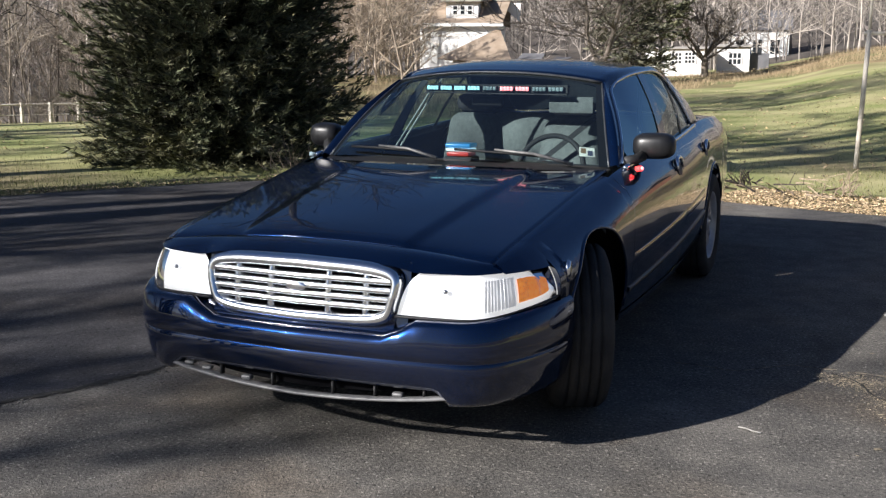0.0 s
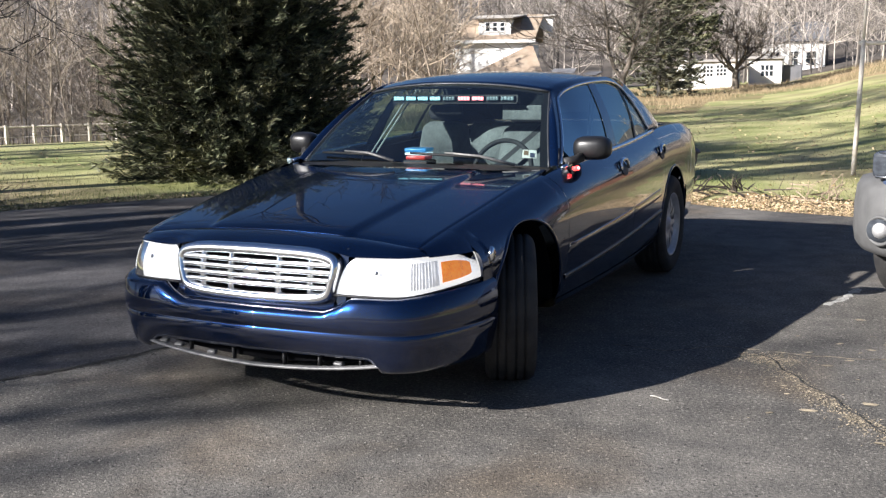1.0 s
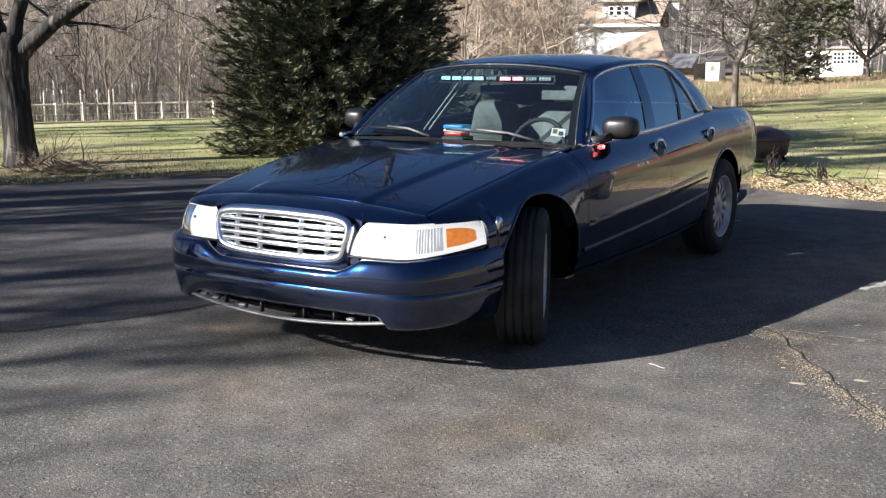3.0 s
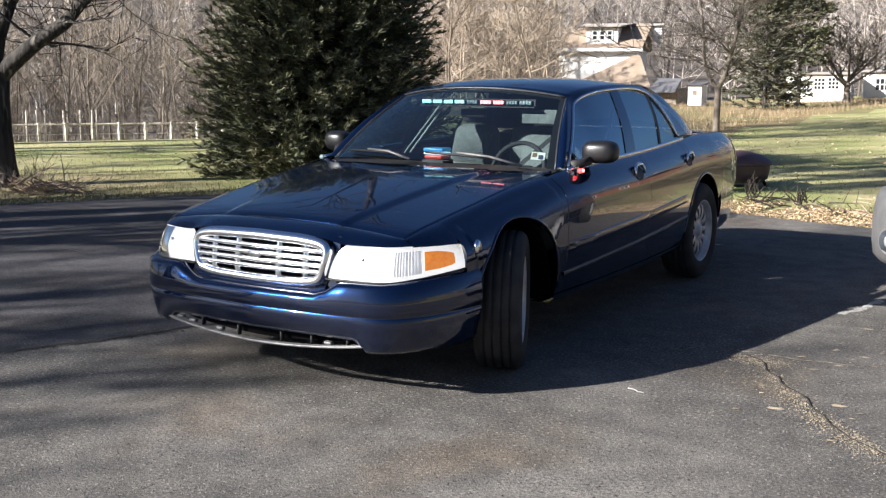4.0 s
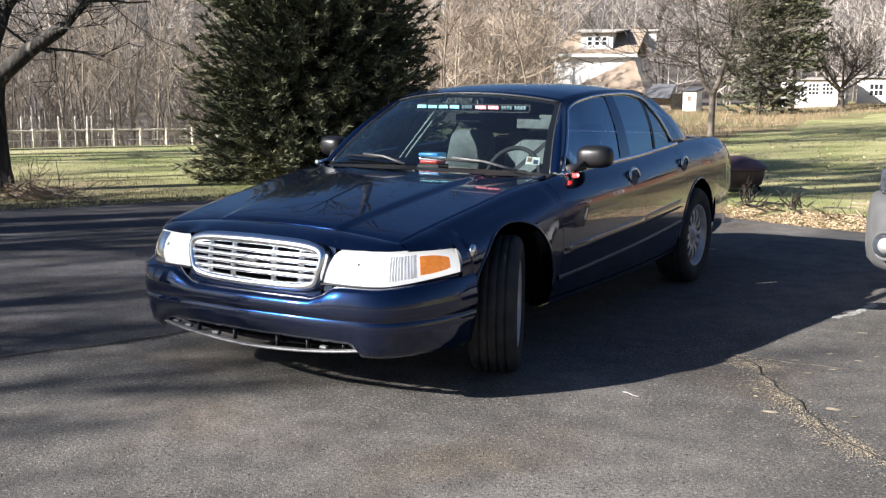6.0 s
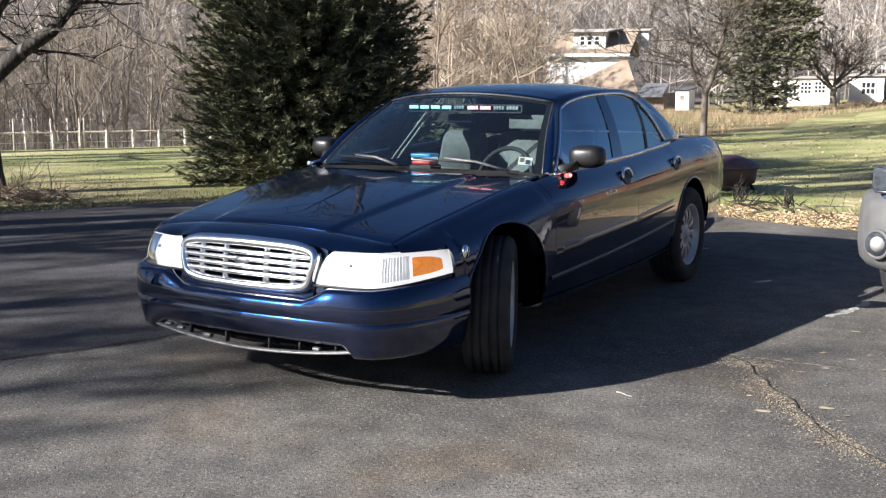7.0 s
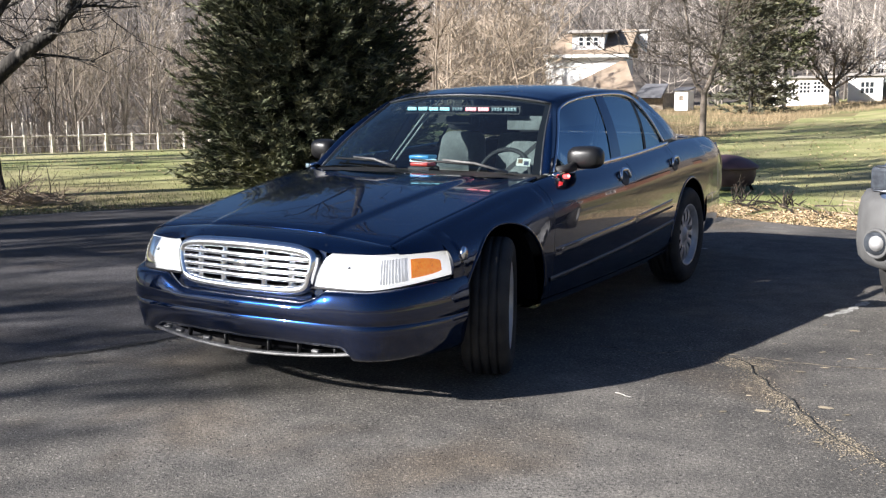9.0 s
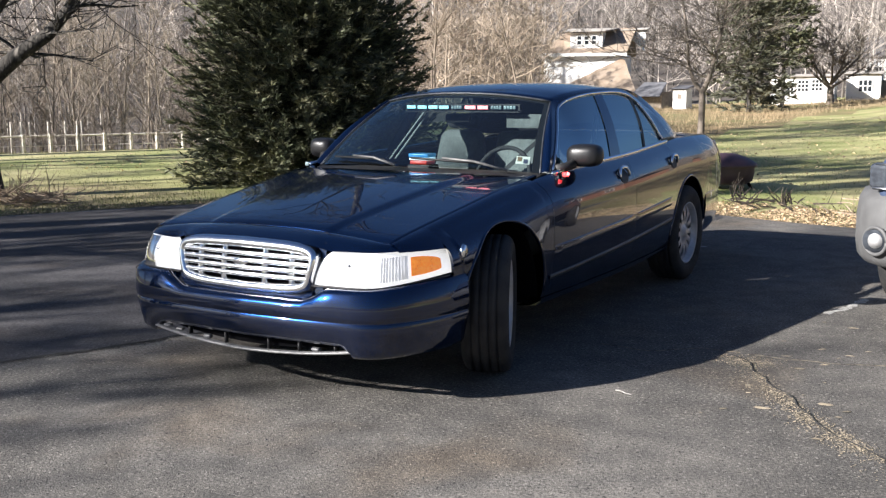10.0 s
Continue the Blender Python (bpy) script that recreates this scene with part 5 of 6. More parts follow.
# ---- conifers ----
def conifer(name, label, x, y, height, spread, mat, seed, density, clump, low=0.05, lift=0.35, slim=0.15, blunt=0.55):
    """Whorls of arching boughs, each set with many small needle sprays."""
    rng = random.Random(seed)
    t = thing(name, label, "tree", pose(x, y, ground_z(x, y)))
    w = Wood()
    w.tube([Vector((0, 0, -0.1)), Vector((0, 0, height * 0.5)), Vector((0, 0, height))], [0.10, 0.06, 0.015], 8)
    V, F = [], []
    z = low
    while z < height * 0.97:
        k = z / height
        reach = spread * (1 - k) ** blunt * (0.88 + 0.12 * min(1, k * 9))
        for _ in range(density):
            a = rng.uniform(0, 6.283)
            r = reach * rng.uniform(0.72, 1.12)
            zz = max(0.05, z + rng.uniform(-0.4, 0.4) * min(1.0, height / 9))
            rise = rng.uniform(lift - 0.42, lift + 0.12)
            pts = []
            for i in range(6):
                u = i / 5
                pts.append(Vector((math.cos(a) * r * u, math.sin(a) * r * u, max(0.04, zz + r * (rise * u * u * 1.3 - 0.22 * u * (1 - k))))))
            w.tube(pts, [0.016 * (1 - 0.85 * i / 5) for i in range(6)], 3)
            n = max(6, int(r * 2.6 / clump))
            for j in range(n):
                u = 0.14 + 0.88 * rng.random() ** 0.75
                i = min(4, int(u * 5))
                p = pts[i] + (pts[i + 1] - pts[i]) * (u * 5 - i)
                d = (pts[i + 1] - pts[i]).normalized()
                side = Vector((-math.sin(a), math.cos(a), 0)) * rng.choice((-1, 1))
                for _k in range(4):
                    f = (d * rng.uniform(0.4, 1.0) + side * rng.uniform(-0.2, 1.0) + Vector((0, 0, rng.uniform(-0.35, 0.55)))).normalized()
                    L = clump * rng.uniform(0.6, 1.5)
                    nrm = f.cross(Vector((rng.uniform(-1, 1), rng.uniform(-1, 1), rng.uniform(-1, 1)))).normalized() * L * slim
                    b = len(V)
                    V.extend((tuple(p), tuple(p + f * L * 0.45 + nrm), tuple(p + f * L), tuple(p + f * L * 0.45 - nrm)))
                    F.append((b, b + 1, b + 2, b + 3))
        z += height * 0.021 * (0.8 + 0.5 * (1 - k))
    from_arrays("trunk", w.v, w.f, BARK, t, True)
    from_arrays("crown", V, F, mat, t)
    return t


conifer("spruce_tree", "dense dark green spruce with boughs down to the ground", -6.72, 9.25, 3.9, 1.92, NEEDLES, 3, 50, 0.105, 0.05, 0.35, 0.065, 0.23)
conifer("pine_tree", "broad grey-green pine behind the lawn", -9.2, 44.3, 10.5, 1.9, PINE_FAR, 8, 13, 0.24, 0.4, 0.35, 0.10)
conifer("pine_tree", "tall dark green pine with bare lower trunk", -8.95, 49.5, 12.0, 1.75, NEEDLES, 9, 16, 0.24, 2.3, 0.35, 0.10)


# ---- buildings beyond the lawn ----
def slab(name, mat, parent, pts, depth, label=""):
    """A flat plate from a closed outline, given thickness."""
    bm = bmesh.new()
    bm.faces.new([bm.verts.new(p) for p in pts])
    return thicken(part(name, bm, mat, parent, label, False), depth, 0.0)


def small_window(parent, x, z, w, h, nx, nz, y=-0.02):
    """A framed window in a wall that faces -y."""
    win = part("window", box(x - w / 2 - 0.06, y - 0.03, z - h / 2 - 0.06, x + w / 2 + 0.06, y + 0.01, z + h / 2 + 0.06), WHITE_PAINT, parent, smooth=False)
    for i in range(nx):
        for j in range(nz):
            pw, ph = w / nx, h / nz
            x0, z0 = x - w / 2 + pw * i + 0.03, z - h / 2 + ph * j + 0.03
            part("pane", box(x0, y - 0.045, z0, x0 + pw - 0.06, y - 0.028, z0 + ph - 0.06), PANE_DARK, win, smooth=False)
    return win


hx, hy = from_bearing(21.9, 70)
house = thing("house", "white clapboard house with tan shingle roof and a dormer", "house", pose(hx, hy, 0.05, 0, 0, 16))
part("wall", box(-2.4, 0, 0, 2.6, 7, 3.15), WHITE_PAINT, house, smooth=False)
slab("roof", ROOF_TAN, house, [(-2.7, -0.4, 3.15), (2.9, -0.4, 3.15), (3.2, 3.5, 4.85), (-1.2, 3.5, 4.85)], 0.12)
slab("roof", ROOF_TAN, house, [(-2.7, 7.4, 3.15), (-1.2, 3.5, 4.85), (3.2, 3.5, 4.85), (2.9, 7.4, 3.15)], 0.12)
slab("roof", ROOF_PALE, house, [(-2.7, -0.4, 3.15), (-1.2, 3.5, 4.85), (-2.7, 7.4, 3.15)], 0.12)
part("eave_board", box(-2.75, -0.45, 3.0, 2.95, -0.30, 3.2), WHITE_PAINT, house, smooth=False)
dormer = part("dormer", box(-0.75, 0.3, 3.25, 1.30, 3.2, 4.55), WHITE_PAINT, house, smooth=False)
slab("dormer_roof", ROOF_PALE, dormer, [(-1.1, 0.0, 4.55), (1.5, 0.0, 4.55), (2.1, 3.4, 4.85), (-1.3, 3.4, 4.85)], 0.12)
for dx in (-0.17, 0.30, 0.77):
    small_window(house, dx, 4.02, 0.30, 0.56, 1, 2, 0.28)
slab("side_gable", WHITE_PAINT, house, [(2.35, 3.1, 4.62), (3.85, 3.1, 4.68), (3.80, 3.1, 3.35)], 0.1)
slab("gable_roof", ROOF_PALE, house, [(2.0, 2.9, 4.70), (4.0, 2.9, 4.74), (4.0, 5.4, 4.95), (2.0, 5.4, 4.90)], 0.1)
porch = part("porch", box(0.0, -2.4, 0, 3.3, 0, 0.9), WHITE_PAINT, house, smooth=False)
slab("porch_roof", ROOF_TAN, porch, [(-0.9, -2.7, 1.0), (3.75, -2.7, 0.55), (2.75, -0.05, 2.75), (2.45, -0.05, 2.75)], 0.12)

sx, sy = from_bearing(10.9, 62)
shed = thing("outbuilding", "long low white outbuilding with rows of small panes", "outbuilding", pose(sx, sy, ground_z(sx, sy), 0, 0, 8))
part("wall", box(-2.2, 0, -0.3, 1.1, 4, 1.42), WHITE_PAINT, shed, smooth=False)
slab("roof", ROOF_PALE, shed, [(-2.3, -0.12, 1.45), (1.2, -0.12, 1.45), (1.2, 4.1, 1.56), (-2.3, 4.1, 1.56)], 0.1)
for wx, wz in ((-1.25, 0.78), (-0.5, 0.95), (0.22, 0.98)):
    small_window(shed, wx, wz, 0.56, 0.62, 3, 3)
gx, gy = from_bearing(8.6, 64)
garage = thing("small_garage", "small white garage with a six-pane door window", "garage", pose(gx, gy, ground_z(gx, gy), 0, 0, 6))
part("wall", box(-0.95, 0, -0.2, 0.85, 3.2, 1.42), WHITE_PAINT, garage, smooth=False)
slab("roof", ROOF_PALE, garage, [(-1.05, -0.12, 1.45), (0.95, -0.12, 1.45), (0.95, 3.3, 1.58), (-1.05, 3.3, 1.58)], 0.1)
small_window(garage, 0.05, 0.80, 0.70, 0.66, 3, 2)
part("side_lean_to", box(0.9, 0.5, -0.2, 1.9, 3.0, 1.1), ROOF_GREY, garage, smooth=False)
bx, by = from_bearing(7.2, 95)
barn = thing("far_house", "far white house front among trees", "house", pose(bx, by, 0.3, 0, 0, 5))
part("wall", box(-2.5, 0, -1.5, 2.5, 4, 3.0), WHITE_PAINT, barn, smooth=False)
slab("roof", ROOF_GREY, barn, [(-2.8, -0.3, 3.0), (2.8, -0.3, 3.0), (2.6, 2.2, 4.6), (-2.6, 2.2, 4.6)], 0.15)
for wx in (-1.4, 0, 1.4):
    small_window(barn, wx, 1.6, 0.8, 1.2, 2, 2)
qx, qy = from_bearing(17.1, 58)
hut = thing("white_shed", "tiny white shed with a dark doorway", "shed", pose(qx, qy, -0.1))
part("wall", box(-0.36, 0, 0, 0.36, 1.0, 1.12), WHITE_PAINT, hut, smooth=False)
slab("roof", ROOF_GREY, hut, [(-0.42, -0.1, 1.12), (0.42, -0.1, 1.12), (0.42, 1.1, 1.28), (-0.42, 1.1, 1.28)], 0.06)
part("doorway", box(-0.10, -0.02, 0.62, 0.12, 0.03, 0.86), WEATHERED, hut, smooth=False)

kx, ky = from_bearing(18.6, 60)
dark_hut = thing("dark_shed", "low dark-walled shed beside the white one", "shed", pose(kx, ky, -0.1))
part("wall", box(-0.75, 0, 0, 0.75, 2.0, 0.95), WEATHERED, dark_hut, smooth=False)
slab("roof", ROOF_GREY, dark_hut, [(-0.85, -0.6, 0.72), (0.85, -0.6, 0.72), (0.7, 1.0, 1.45), (-0.6, 1.0, 1.45)], 0.08)

# the brick house off to the side, seen mirrored in the car's flank
brick_house = thing("brick_house", "low red brick house with grey roof beside the lawn", "house", pose(13.0, 34.0, 0.6))
part("wall", box(0, 0, -0.8, 9, 16, 2.6), BRICK_RED, brick_house, smooth=False)
slab("roof", ROOF_GREY, brick_house, [(-0.4, -0.4, 2.6), (9.4, -0.4, 2.6), (9.4, 8, 4.2), (-0.4, 8, 4.2)], 0.15)
slab("roof", ROOF_GREY, brick_house, [(-0.4, 8, 4.2), (9.4, 8, 4.2), (9.4, 16.4, 2.6), (-0.4, 16.4, 2.6)], 0.15)
for wx in (1.8, 5.0, 7.4):
    small_window(brick_house, wx, 1.5, 0.9, 1.1, 2, 2)

# ---- fence beyond the left lawn ----
def fence():
    f = thing("fence", "weathered white post-and-rail fence below the lawn", "fence")
    pts = [from_bearing(b, 39) for b in steps(33, 60, 22)]
    zt = [ground_z(x, y) for x, y in pts]
    for (x, y), z in zip(pts, zt):
        part("post", box(x - 0.045, y - 0.045, z - 0.2, x + 0.045, y + 0.045, z + 0.84), POST_WHITE, f, smooth=False)
    for a, b, za, zb in zip(pts, pts[1:], zt, zt[1:]):
        for h in (0.78, 0.44):
            part("rail", tube([(*a, za + h), (*b, zb + h)], 0.034 if h > 0.5 else 0.014, 4), POST_WHITE, f, smooth=False)


fence()
for b in (49.46, 49.01, 48.64, 47.8, 47.04, 46.5, 46.3):   # a row of tall pale stakes behind the fence
    x, y = from_bearing(b, 39.8)
    stake = thing("stake", "tall pale wooden stake standing behind the white fence", "stake", pose(x, y, ground_z(x, y)), "stakes behind the fence")
    part("shaft", tube([(0, 0, -0.15), (0, 0, 0.7), (0.01, 0, 1.30)], [0.040, 0.037, 0.034], 6), POST_WHITE, stake)
rng = random.Random(21)
stake_bearings = (45.4, 46.0, 47.6, 48.4, 49.6, 50.3, 51.1, 52.4, 53.5, 42.2)
for b in stake_bearings:
    x, y = from_bearing(b, 50 + rng.uniform(-1, 1))
    h = rng.uniform(1.8, 2.15)
    st = tagged(part("garden_stake", tube([(0, 0, -0.2), (0.01, 0, h * 0.5), (0.0, 0.01, h)], [0.032, 0.03, 0.028], 6), POST_WHITE, None), "weathered pale garden stake in the scrub", "stake", "garden stakes")
    st.matrix_basis = pose(x, y, ground_z(x, y))

# ---- clothes post on the lawn ----
post = thing("clothes_post", "weathered white clothesline post with a crossarm", "post", pose(1.53, 11.6, ground_z(1.53, 11.6), 0, 1.5, 0))
part("pole", tube([(0, 0, -0.1), (0, 0, 0.9), (0, 0, 1.78)], [0.034, 0.031, 0.029], 10), POST_WHITE, post)
part("crossarm", tube([(-0.06, 0, 1.74), (0.75, 0.0, 1.74)], 0.024, 8), POST_WHITE, post)
part("mast", tube([(0, 0, 1.7), (-0.01, 0, 2.7)], [0.022, 0.018], 6), POST_WHITE, post)

# ---- maroon covered fire pit behind the car ----
pit = thing("fire_pit", "dark maroon domed fire pit standing on the lawn edge", "fire pit", pose(-0.80, 10.85, ground_z(-0.8, 10.85)))
part("lid", lathe([(0.0, 0.49), (0.14, 0.475), (0.30, 0.425), (0.43, 0.345), (0.44, 0.315), (0.41, 0.30)], 28), MAROON, pit).rotation_euler = (0, -math.pi / 2, 0)
part("bowl", lathe([(0.40, 0.305), (0.395, 0.22), (0.37, 0.11), (0.30, 0.07)], 28), MAROON, pit).rotation_euler = (0, -math.pi / 2, 0)
for k in range(3):
    a = 2.1 * k + 0.4
    part("leg", tube([(0.30 * math.cos(a), 0.30 * math.sin(a), 0.12), (0.36 * math.cos(a), 0.36 * math.sin(a), 0.0)], 0.02, 6), SHADE_BLACK, pit)

# ---- the grey and blue utility vehicle ----
suv = thing("utility_vehicle", "small blue utility vehicle with grey plastic bumper, parked on the asphalt", "car", pose(2.935, 2.70, 0, 0, 0, -20))
prof = [(0.10, 0.62), (0.06, 0.70), (0.10, 0.965), (0.24, 1.03), (0.6, 1.09), (1.05, 1.13), (1.75, 1.66), (2.2, 1.72), (3.7, 1.70), (4.1, 1.15), (4.2, 0.55), (0.2, 0.40)]
bm = bmesh.new()
cols = []
for x in (-0.86, 0.86):
    cols.append([bm.verts.new((x * (1 if z < 1.14 else 0.80) * (0.76 + 0.24 * min(1.0, y / 0.8) ** 0.6), y, z)) for y, z in prof])
bm.faces.new(cols[0])
bm.faces.new(cols[1][::-1])
for i in range(len(prof)):
    j = (i + 1) % len(prof)
    bm.faces.new((cols[0][j], cols[0][i], cols[1][i], cols[1][j]))
soften(part("body", bm, SUV_BLUE, suv), 0.07, 4, 20)
rows = []
for u in steps(-1, 1, 32):
    x = 0.965 * u
    yb = 0.33 * abs(u) ** 6
    rows.append([(x * (1 - i * 0.5), yb + i, z) for i, z in ((0.10, 0.33), (0.05, 0.35), (0.015, 0.39), (0.0, 0.47), (0.0, 0.62), (0.015, 0.73), (0.05, 0.785), (0.14, 0.80))])
sb = part("front_bumper", sheet(rows, True), SUV_GREY, suv, "matt grey plastic front bumper")
for s in (1, -1):
    fog = part("fog_lamp", tube([(s * 0.665, 0.13, 0.505), (s * 0.665, 0.020, 0.505)], [0.070, 0.080], 24), SUV_LAMP, sb)
    part("fog_bowl", tube([(s * 0.665, 0.05, 0.505), (s * 0.665, 0.016, 0.505)], [0.030, 0.046], 20), RIM_SILVER, fog, "bright bowl of the fog lamp")
    part("fog_ring", tube([(s * 0.665 + 0.082 * math.cos(a), 0.016 + 0.02 * math.cos(a) * s, 0.505 + 0.080 * math.sin(a)) for a in steps(0, 6.283, 28)], 0.011, 8), SUV_GREY, fog)
    hl = soften(part("headlamp", box(s * 0.50, 0.06, 0.805, s * 0.755, 0.34, 0.955), SUV_LAMP, suv, "clouded grey headlamp"), 0.03, 4)
    part("lamp_frame", tube([(s * x, y, z) for x, y, z in ((0.50, 0.055, 0.81), (0.72, 0.060, 0.81), (0.757, 0.11, 0.83), (0.752, 0.12, 0.93), (0.71, 0.07, 0.952), (0.50, 0.060, 0.955))], 0.008, 6), DULL_CHROME, hl)
    soften(part("door_mirror", box(s * 0.92, 1.30, 1.08, s * 1.08, 1.42, 1.22), BLACK_PLASTIC, suv), 0.03)
    for y in (0.80, 3.35):
        wh = new("wheel")
        wh.parent = suv
        wh.matrix_basis = pose(s * 0.80, y, 0.35, 0, 0, 0 if s > 0 else 180)
        part("tyre", lathe([(0.22, -0.09), (0.30, -0.105), (0.34, -0.08), (0.35, 0.0), (0.34, 0.08), (0.30, 0.105), (0.22, 0.09)], 36), RUBBER, wh)
        part("rim", lathe([(0.0, 0.07), (0.10, 0.06), (0.19, 0.05), (0.22, 0.09)], 30), RIM_SILVER, wh)
part("windscreen", sheet([[(u * 0.66, 1.10 + 0.60 * v, 1.14 + 0.48 * v) for u in steps(-1, 1, 4)] for v in (0, 1)], True), SKY_SHEEN_GLASS, suv)
part("grille_slot", box(-0.42, 0.03, 0.82, 0.42, 0.08, 0.93), SHADE_BLACK, suv, smooth=False)
part("underbody", box(-0.66, 0.25, 0.22, 0.66, 4.0, 0.5), SHADE_BLACK, suv, smooth=False)


# ---- litter, grass and cracks ----
def near_edge(rng, i0, i1, off0, off1):
    """A random place just outside part of the drive's outline."""
    i = rng.randint(i0, i1 - 1)
    a, b = DRIVE[i], DRIVE[i + 1]
    t = rng.random()
    d = Vector((b[0] - a[0], b[1] - a[1])).normalized()
    o = rng.uniform(off0, off1)
    return a[0] + (b[0] - a[0]) * t - d.y * o, a[1] + (b[1] - a[1]) * t + d.x * o


def leaves(name, label, category, mat, places, size, seed):
    rng = random.Random(seed)
    V, F = [], []
    for x, y, z in places:
        L, a = size * rng.uniform(0.5, 1.3), rng.uniform(0, 6.3)
        d, e = Vector((math.cos(a), math.sin(a), rng.uniform(-0.4, 0.6))) * L, Vector((-math.sin(a), math.cos(a), rng.uniform(-0.5, 0.5))) * L * 0.55
        p = Vector((x, y, z + 0.01 + rng.random() * size * 0.5))
        b = len(V)
        lift = Vector((0, 0, L * rng.uniform(0.1, 0.5)))
        V.extend(tuple(q) for q in (p - d, p - e + lift, p + d, p + e + lift))
        F.extend(((b, b + 1, b + 2), (b, b + 2, b + 3)))
    return tagged(from_arrays(name, V, F, mat), label, category, kind="stuff")


rng = random.Random(31)
places = []
for i in range(27000):
    x, y = near_edge(rng, 8, 12, 0.0, rng.choice((0.5, 0.9, 1.3)))
    places.append((x, y, ground_z(x, y)))
for i in range(2600):
    x, y = near_edge(rng, 2, 8, 0.0, rng.choice((0.25, 0.6)))
    places.append((x, y, ground_z(x, y)))
leaves("leaf_litter", "pale tan dead leaves banked along the drive's edge", "leaves", LEAF_LITTER, places, 0.021, 32)
places = []
for i in range(5000):
    x, y = rng.uniform(-14, 12), rng.uniform(9, 36)
    places.append((x, y, ground_z(x, y)))
leaves("scattered_leaves", "pale dead leaves scattered over the lawn", "leaves", LEAF_LITTER, places, 0.032, 33)


def blades(name, label, mat, places, height, seed):
    rng = random.Random(seed)
    V, F = [], []
    for x, y, z in places:
        h, a = height * rng.uniform(0.5, 1.4), rng.uniform(0, 6.3)
        w = h * (0.10 if height < 0.1 else 0.035)
        lx, ly = rng.uniform(-0.5, 0.5) * h, rng.uniform(-0.5, 0.5) * h
        b = len(V)
        V.extend(((x - w * math.cos(a), y - w * math.sin(a), z - 0.01), (x + w * math.cos(a), y + w * math.sin(a), z - 0.01), (x + lx, y + ly, z + h)))
        F.append((b, b + 1, b + 2))
    return tagged(from_arrays(name, V, F, mat), label, "grass", kind="stuff")


places = []
for i in range(26000):
    x, y = near_edge(rng, 2, 12, 0.02, rng.choice((0.5, 1.5, 4.0)))
    places.append((x, y, ground_z(x, y)))
for i in range(30000):
    b, d = rng.uniform(-4, 56), rng.uniform(12.5, 30)
    x, y = from_bearing(b, d)
    if y < 8.2 and x > -7:
        continue
    places.append((x, y, ground_z(x, y)))
blades("grass_blades", "short green and tan winter grass", GREEN_BLADES, places, 0.034, 41)
places = []
for i in range(22000):
    b = rng.uniform(-4, 27)
    d = rng.uniform(min(46, 26 + 2.7 * max(0.0, 17 - b)), 66)
    x, y = from_bearing(b, d)
    places.append((x, y, ground_z(x, y)))
for i in range(900):
    b, d = rng.uniform(34, 58), rng.uniform(27, 40)
    x, y = from_bearing(b, d)
    places.append((x, y, ground_z(x, y)))
blades("tall_dry_grass", "tall tan dry grass at the lawn's far edge", DRY_GRASS, places, 0.20, 42)


def sticks(name, label, category, x, y, n, spread, long, r, seed, upright=0.25, mat=TWIG):
    rng = random.Random(seed)
    w = Wood()
    for i in range(n):
        p = Vector((rng.gauss(0, spread), rng.gauss(0, spread * 0.6), 0.01 + abs(rng.gauss(0, 0.05))))
        w.limb(rng, p, Vector((rng.uniform(-1, 1), rng.uniform(-1, 1), rng.uniform(0, upright * 2))), long * rng.uniform(0.4, 1.1), r, 1, 0.3, 0.003, 0.7, (1, 3))
    ob = tagged(from_arrays(name, w.v, w.f, mat), label, category, kind="stuff" if n > 1 else "")
    ob.matrix_basis = pose(x, y, ground_z(x, y))
    return ob


sticks("deadwood", "heap of pale fallen twigs under the old tree", "deadwood", -7.95, 5.10, 130, 0.30, 0.42, 0.010, 51, 0.14)
sticks("deadwood", "low line of dry branches beside the drive", "deadwood", 0.95, 8.8, 7, 0.40, 0.45, 0.010, 52, 0.06)
sticks("deadwood", "low line of dry branches beside the drive", "deadwood", 1.75, 8.3, 8, 0.36, 0.4, 0.010, 53, 0.06)
sticks("deadwood", "low line of dry branches beside the drive", "deadwood", 0.25, 8.75, 9, 0.42, 0.45, 0.013, 57, 0.05, DARK_TWIG)
sticks("dead_plant", "clump of dark dried stalks at the drive's edge", "dead plant", -0.10, 9.0, 15, 0.08, 0.19, 0.014, 54, 1.4, DARK_TWIG)
sticks("dead_plant", "clump of dark dried stalks at the drive's edge", "dead plant", 0.44, 8.95, 15, 0.07, 0.16, 0.014, 55, 1.3, DARK_TWIG)
sticks("dead_plant", "pale dry stalks by the drive's edge", "dead plant", 1.50, 8.5, 10, 0.09, 0.22, 0.009, 56, 1.0)
sticks("dead_plant", "dry brown stalks beneath the spruce", "dead plant", -4.7, 7.9, 20, 0.22, 0.45, 0.008, 58, 1.3)
twig = tagged(part("twig", tube([(0, 0, 0.004), (0.03, -0.010, 0.006), (0.06, -0.028, 0.005), (0.09, -0.034, 0.004)], [0.003, 0.004, 0.003, 0.002], 6), PALE_SCUFF, None), "small pale twig lying on the asphalt", "twig")
twig.matrix_basis = pose(1.50, 0.93, 0)


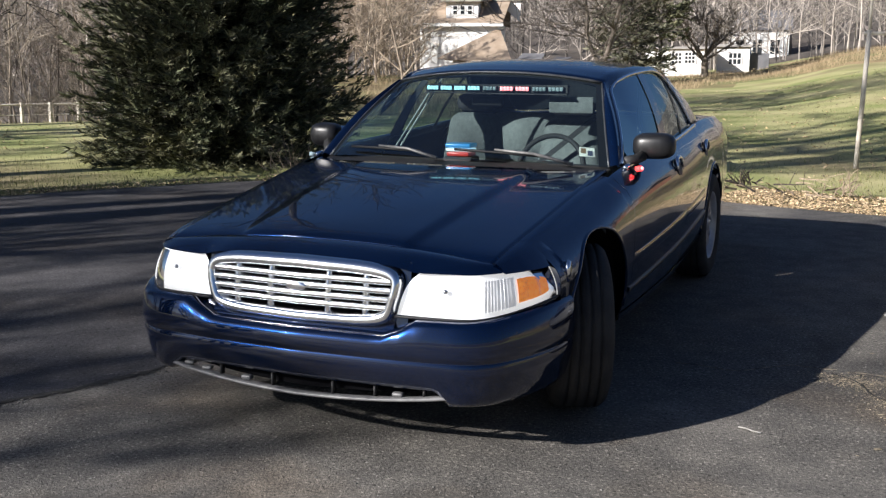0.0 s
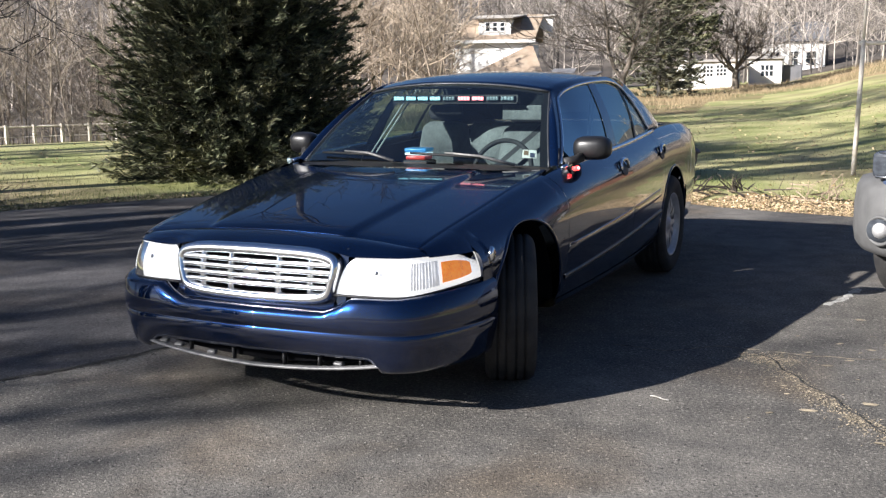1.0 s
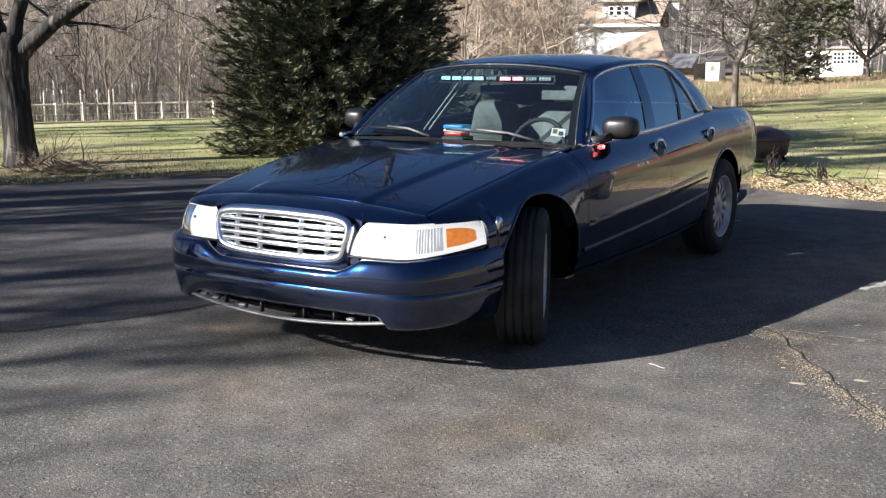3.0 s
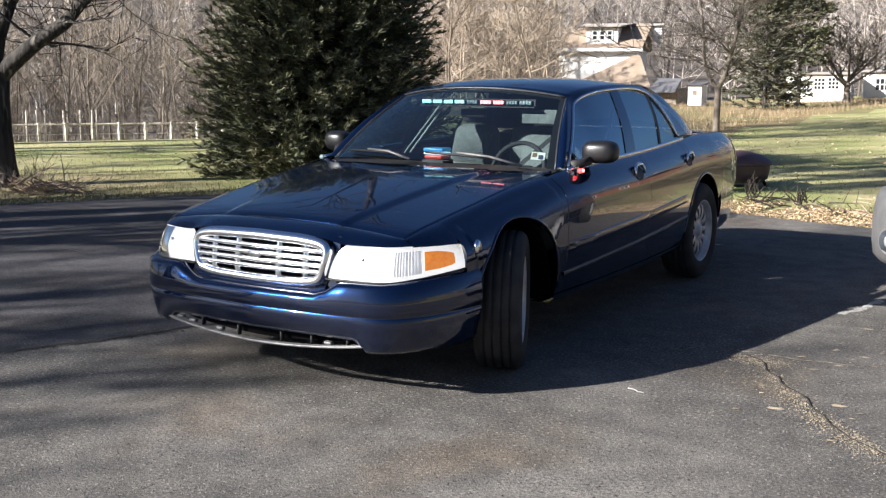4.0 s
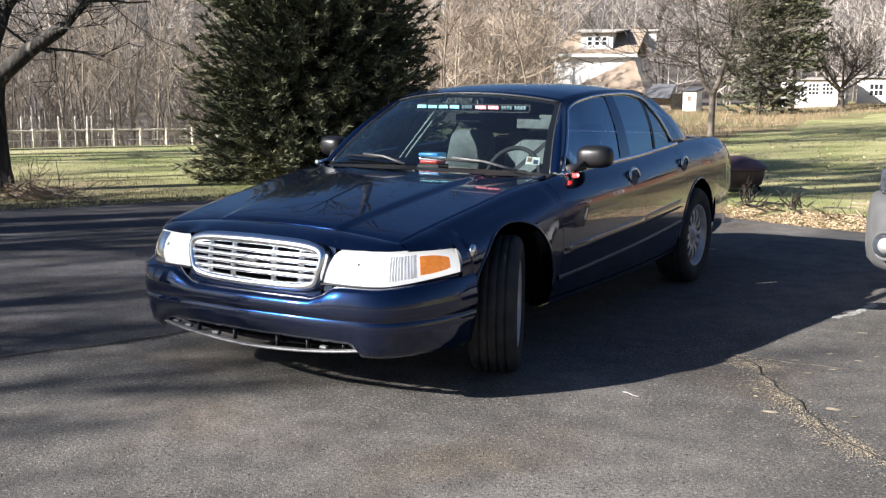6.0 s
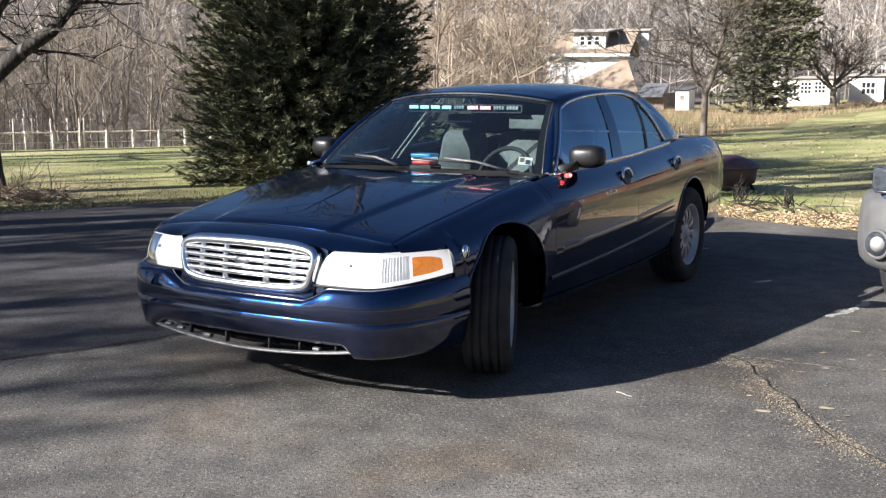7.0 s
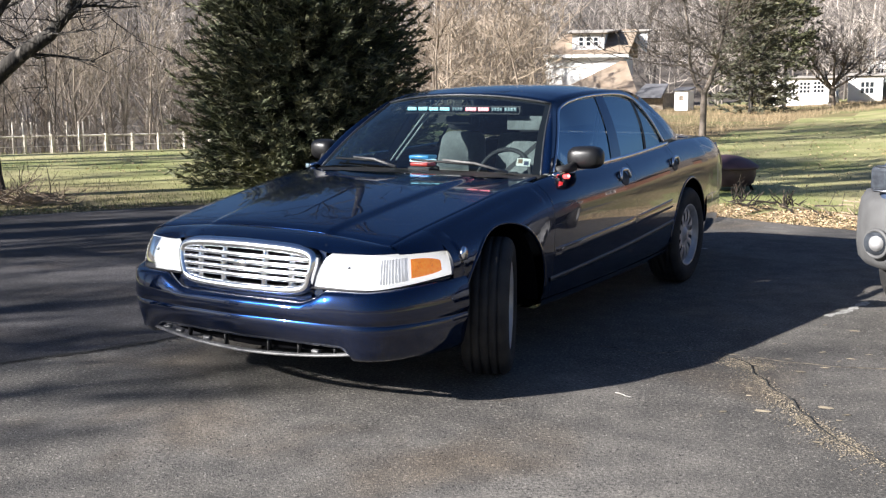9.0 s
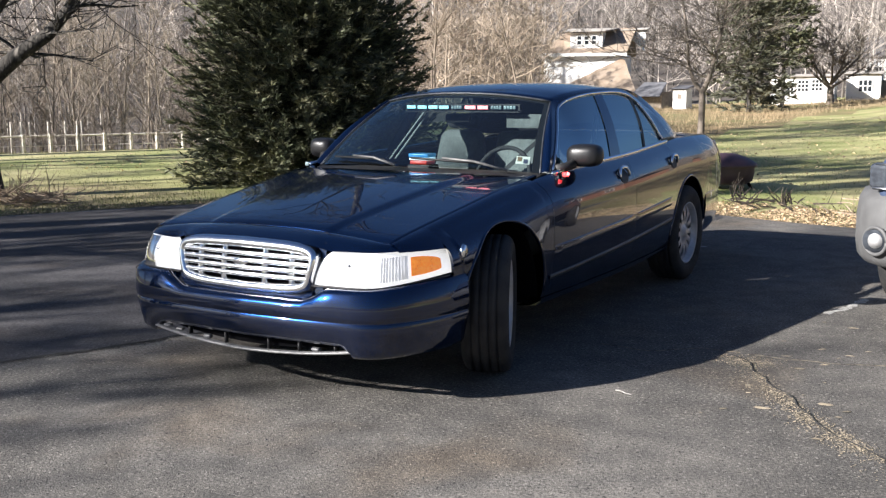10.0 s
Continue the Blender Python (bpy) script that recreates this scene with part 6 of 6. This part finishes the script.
def crack(name, label, pts, width, mat, seed, road_z=0.004):
    rng = random.Random(seed)
    rows = []
    dense = []
    for a, b in zip(pts, pts[1:]):
        n = max(2, int(math.dist(a, b) / 0.03))
        dense += [(a[0] + (b[0] - a[0]) * k / n, a[1] + (b[1] - a[1]) * k / n) for k in range(n)]
    for i, (x, y) in enumerate(dense):
        j = min(i + 1, len(dense) - 1)
        d = Vector((dense[j][0] - dense[j - 1][0], dense[j][1] - dense[j - 1][1])).normalized()
        wob = 0.035 * noise.noise((x * 6, y * 6, seed))
        w = width * (0.35 + 0.9 * abs(noise.noise((x * 11, y * 11, seed + 4)))) * (0.6 + 0.8 * rng.random())
        rows.append([(x - d.y * (wob + o), y + d.x * (wob + o), road_z - (0.003 if o else 0)) for o in (-w, 0, w)])
    return tagged(part(name, sheet(rows), mat, None, "", False), label, "crack", kind="structure")


crack("road_crack_1", "sandy crack across the asphalt", [(1.80, 1.85), (1.93, 1.72), (2.10, 1.40), (2.26, 1.15), (2.53, 0.74), (2.76, 0.53), (3.3, 0.10), (4.2, -0.4)], 0.011, CRACK_DARK, 1, 0.009)
crack("road_crack_2", "dark crack across the asphalt", [(-2.6, -1.6), (-1.54, -0.21), (-1.28, 0.28), (-1.12, 0.70), (-0.8, 1.5)], 0.034, CRACK_DARK, 2, 0.008)
crack("road_crack_3", "thin pale crack beside the car", [(1.09, 1.74), (1.36, 1.73), (1.62, 1.91), (1.85, 1.92)], 0.009, CRACK_FILL, 3)
crack("road_crack_4", "thin pale crack branching off the sandy one", [(1.87, 1.90), (2.11, 1.93), (2.27, 1.92), (2.46, 1.99), (3.2, 2.1)], 0.014, CRACK_FILL, 6)
crack("road_scuff_1", "bleached white patch on the asphalt", [(2.03, 3.13), (2.07, 3.25), (2.11, 3.45), (2.18, 3.76)], 0.055, PALE_SCUFF, 4)
crack("road_scuff_2", "small pale scuff on the asphalt", [(0.48, 5.45), (0.60, 5.49)], 0.03, PALE_SCUFF, 5)


def flakes(name, label, mat, places, small, big, seed, long=1.0, turn=None):
    """Flat ragged specks lying on the asphalt."""
    rng = random.Random(seed)
    V, F = [], []
    for x, y in places:
        a, r = (rng.uniform(0, 6.3) if turn is None else rng.gauss(turn, 0.25)), small * (big / small) ** (rng.random() ** 2)
        b, n = len(V), 6
        for k in range(n):
            t, q = 2 * math.pi * k / n, r * rng.uniform(0.55, 1.15)
            u, v = q * long * math.cos(t), q * math.sin(t)
            V.append((x + u * math.cos(a) - v * math.sin(a), y + u * math.sin(a) + v * math.cos(a), 0.0035))
        V.append((x, y, 0.0035 + min(0.004, r * 0.35)))
        F.extend((b + k, b + (k + 1) % n, b + n) for k in range(n))
    return tagged(from_arrays(name, V, F, mat), label, "debris", kind="stuff")


line_pts = [(1.90, 1.73), (2.14, 1.28), (2.34, 1.0), (2.53, 0.78), (2.66, 0.62), (3.1, 0.2)]
places = []
for i in range(3200):
    k = rng.random() * 4.999
    (xa, ya), (xb, yb) = line_pts[int(k)], line_pts[int(k) + 1]
    f = k - int(k)
    off = rng.gauss(0.0, 0.022) if i % 3 else rng.gauss(-0.045, 0.04)
    places.append((xa + (xb - xa) * f + off, ya + (yb - ya) * f + off * 0.8))
for i in range(1100):
    places.append((rng.gauss(1.90, 0.09), rng.gauss(1.76, 0.06)))
flakes("sand_debris", "tan sand and leaf crumbs spilling round the crack", SAND, places, 0.002, 0.007, 34)
edge_pts = [(-2.9, -2.0), (-2.6, -1.6), (-1.54, -0.21), (-1.28, 0.28), (-1.12, 0.70), (-0.8, 1.5)]
places = []
for i in range(900):
    k = rng.random() * 4.999
    (xa, ya), (xb, yb) = edge_pts[int(k)], edge_pts[int(k) + 1]
    f, off = k - int(k), rng.gauss(0.0, 0.035)
    places.append((xa + (xb - xa) * f + off, ya + (yb - ya) * f - off * 0.6))
flakes("crack_debris", "dark crumbs and leaf bits along the lane's crack", GRIT, places, 0.003, 0.011, 36)
places = [(rng.uniform(1.95, 3.1), rng.uniform(0.5, 3.0)) for i in range(60)]
flakes("pale_scuffs", "scattered small pale scuffs on the asphalt", SAND, places, 0.004, 0.022, 35, 2.2, 0.35)

rng = random.Random(61)
V, F = [], []
for i in range(9000):                           # loose grit on the near asphalt
    x, y = rng.uniform(-4.5, 3.8), rng.uniform(-2.6, 3.6)
    r, a = rng.choice((0.002, 0.003, 0.003, 0.004, 0.007)), rng.uniform(0, 6.3)
    b = len(V)
    for k in range(3):
        V.append((x + r * math.cos(a + 2.1 * k), y + r * math.sin(a + 2.1 * k), 0.001))
    V.append((x, y, r * 0.7))
    F.extend(((b, b + 1, b + 3), (b + 1, b + 2, b + 3), (b + 2, b, b + 3)))
tagged(from_arrays("grit", V, F, GRIT), "fine pale grit over the asphalt", "grit", kind="stuff")
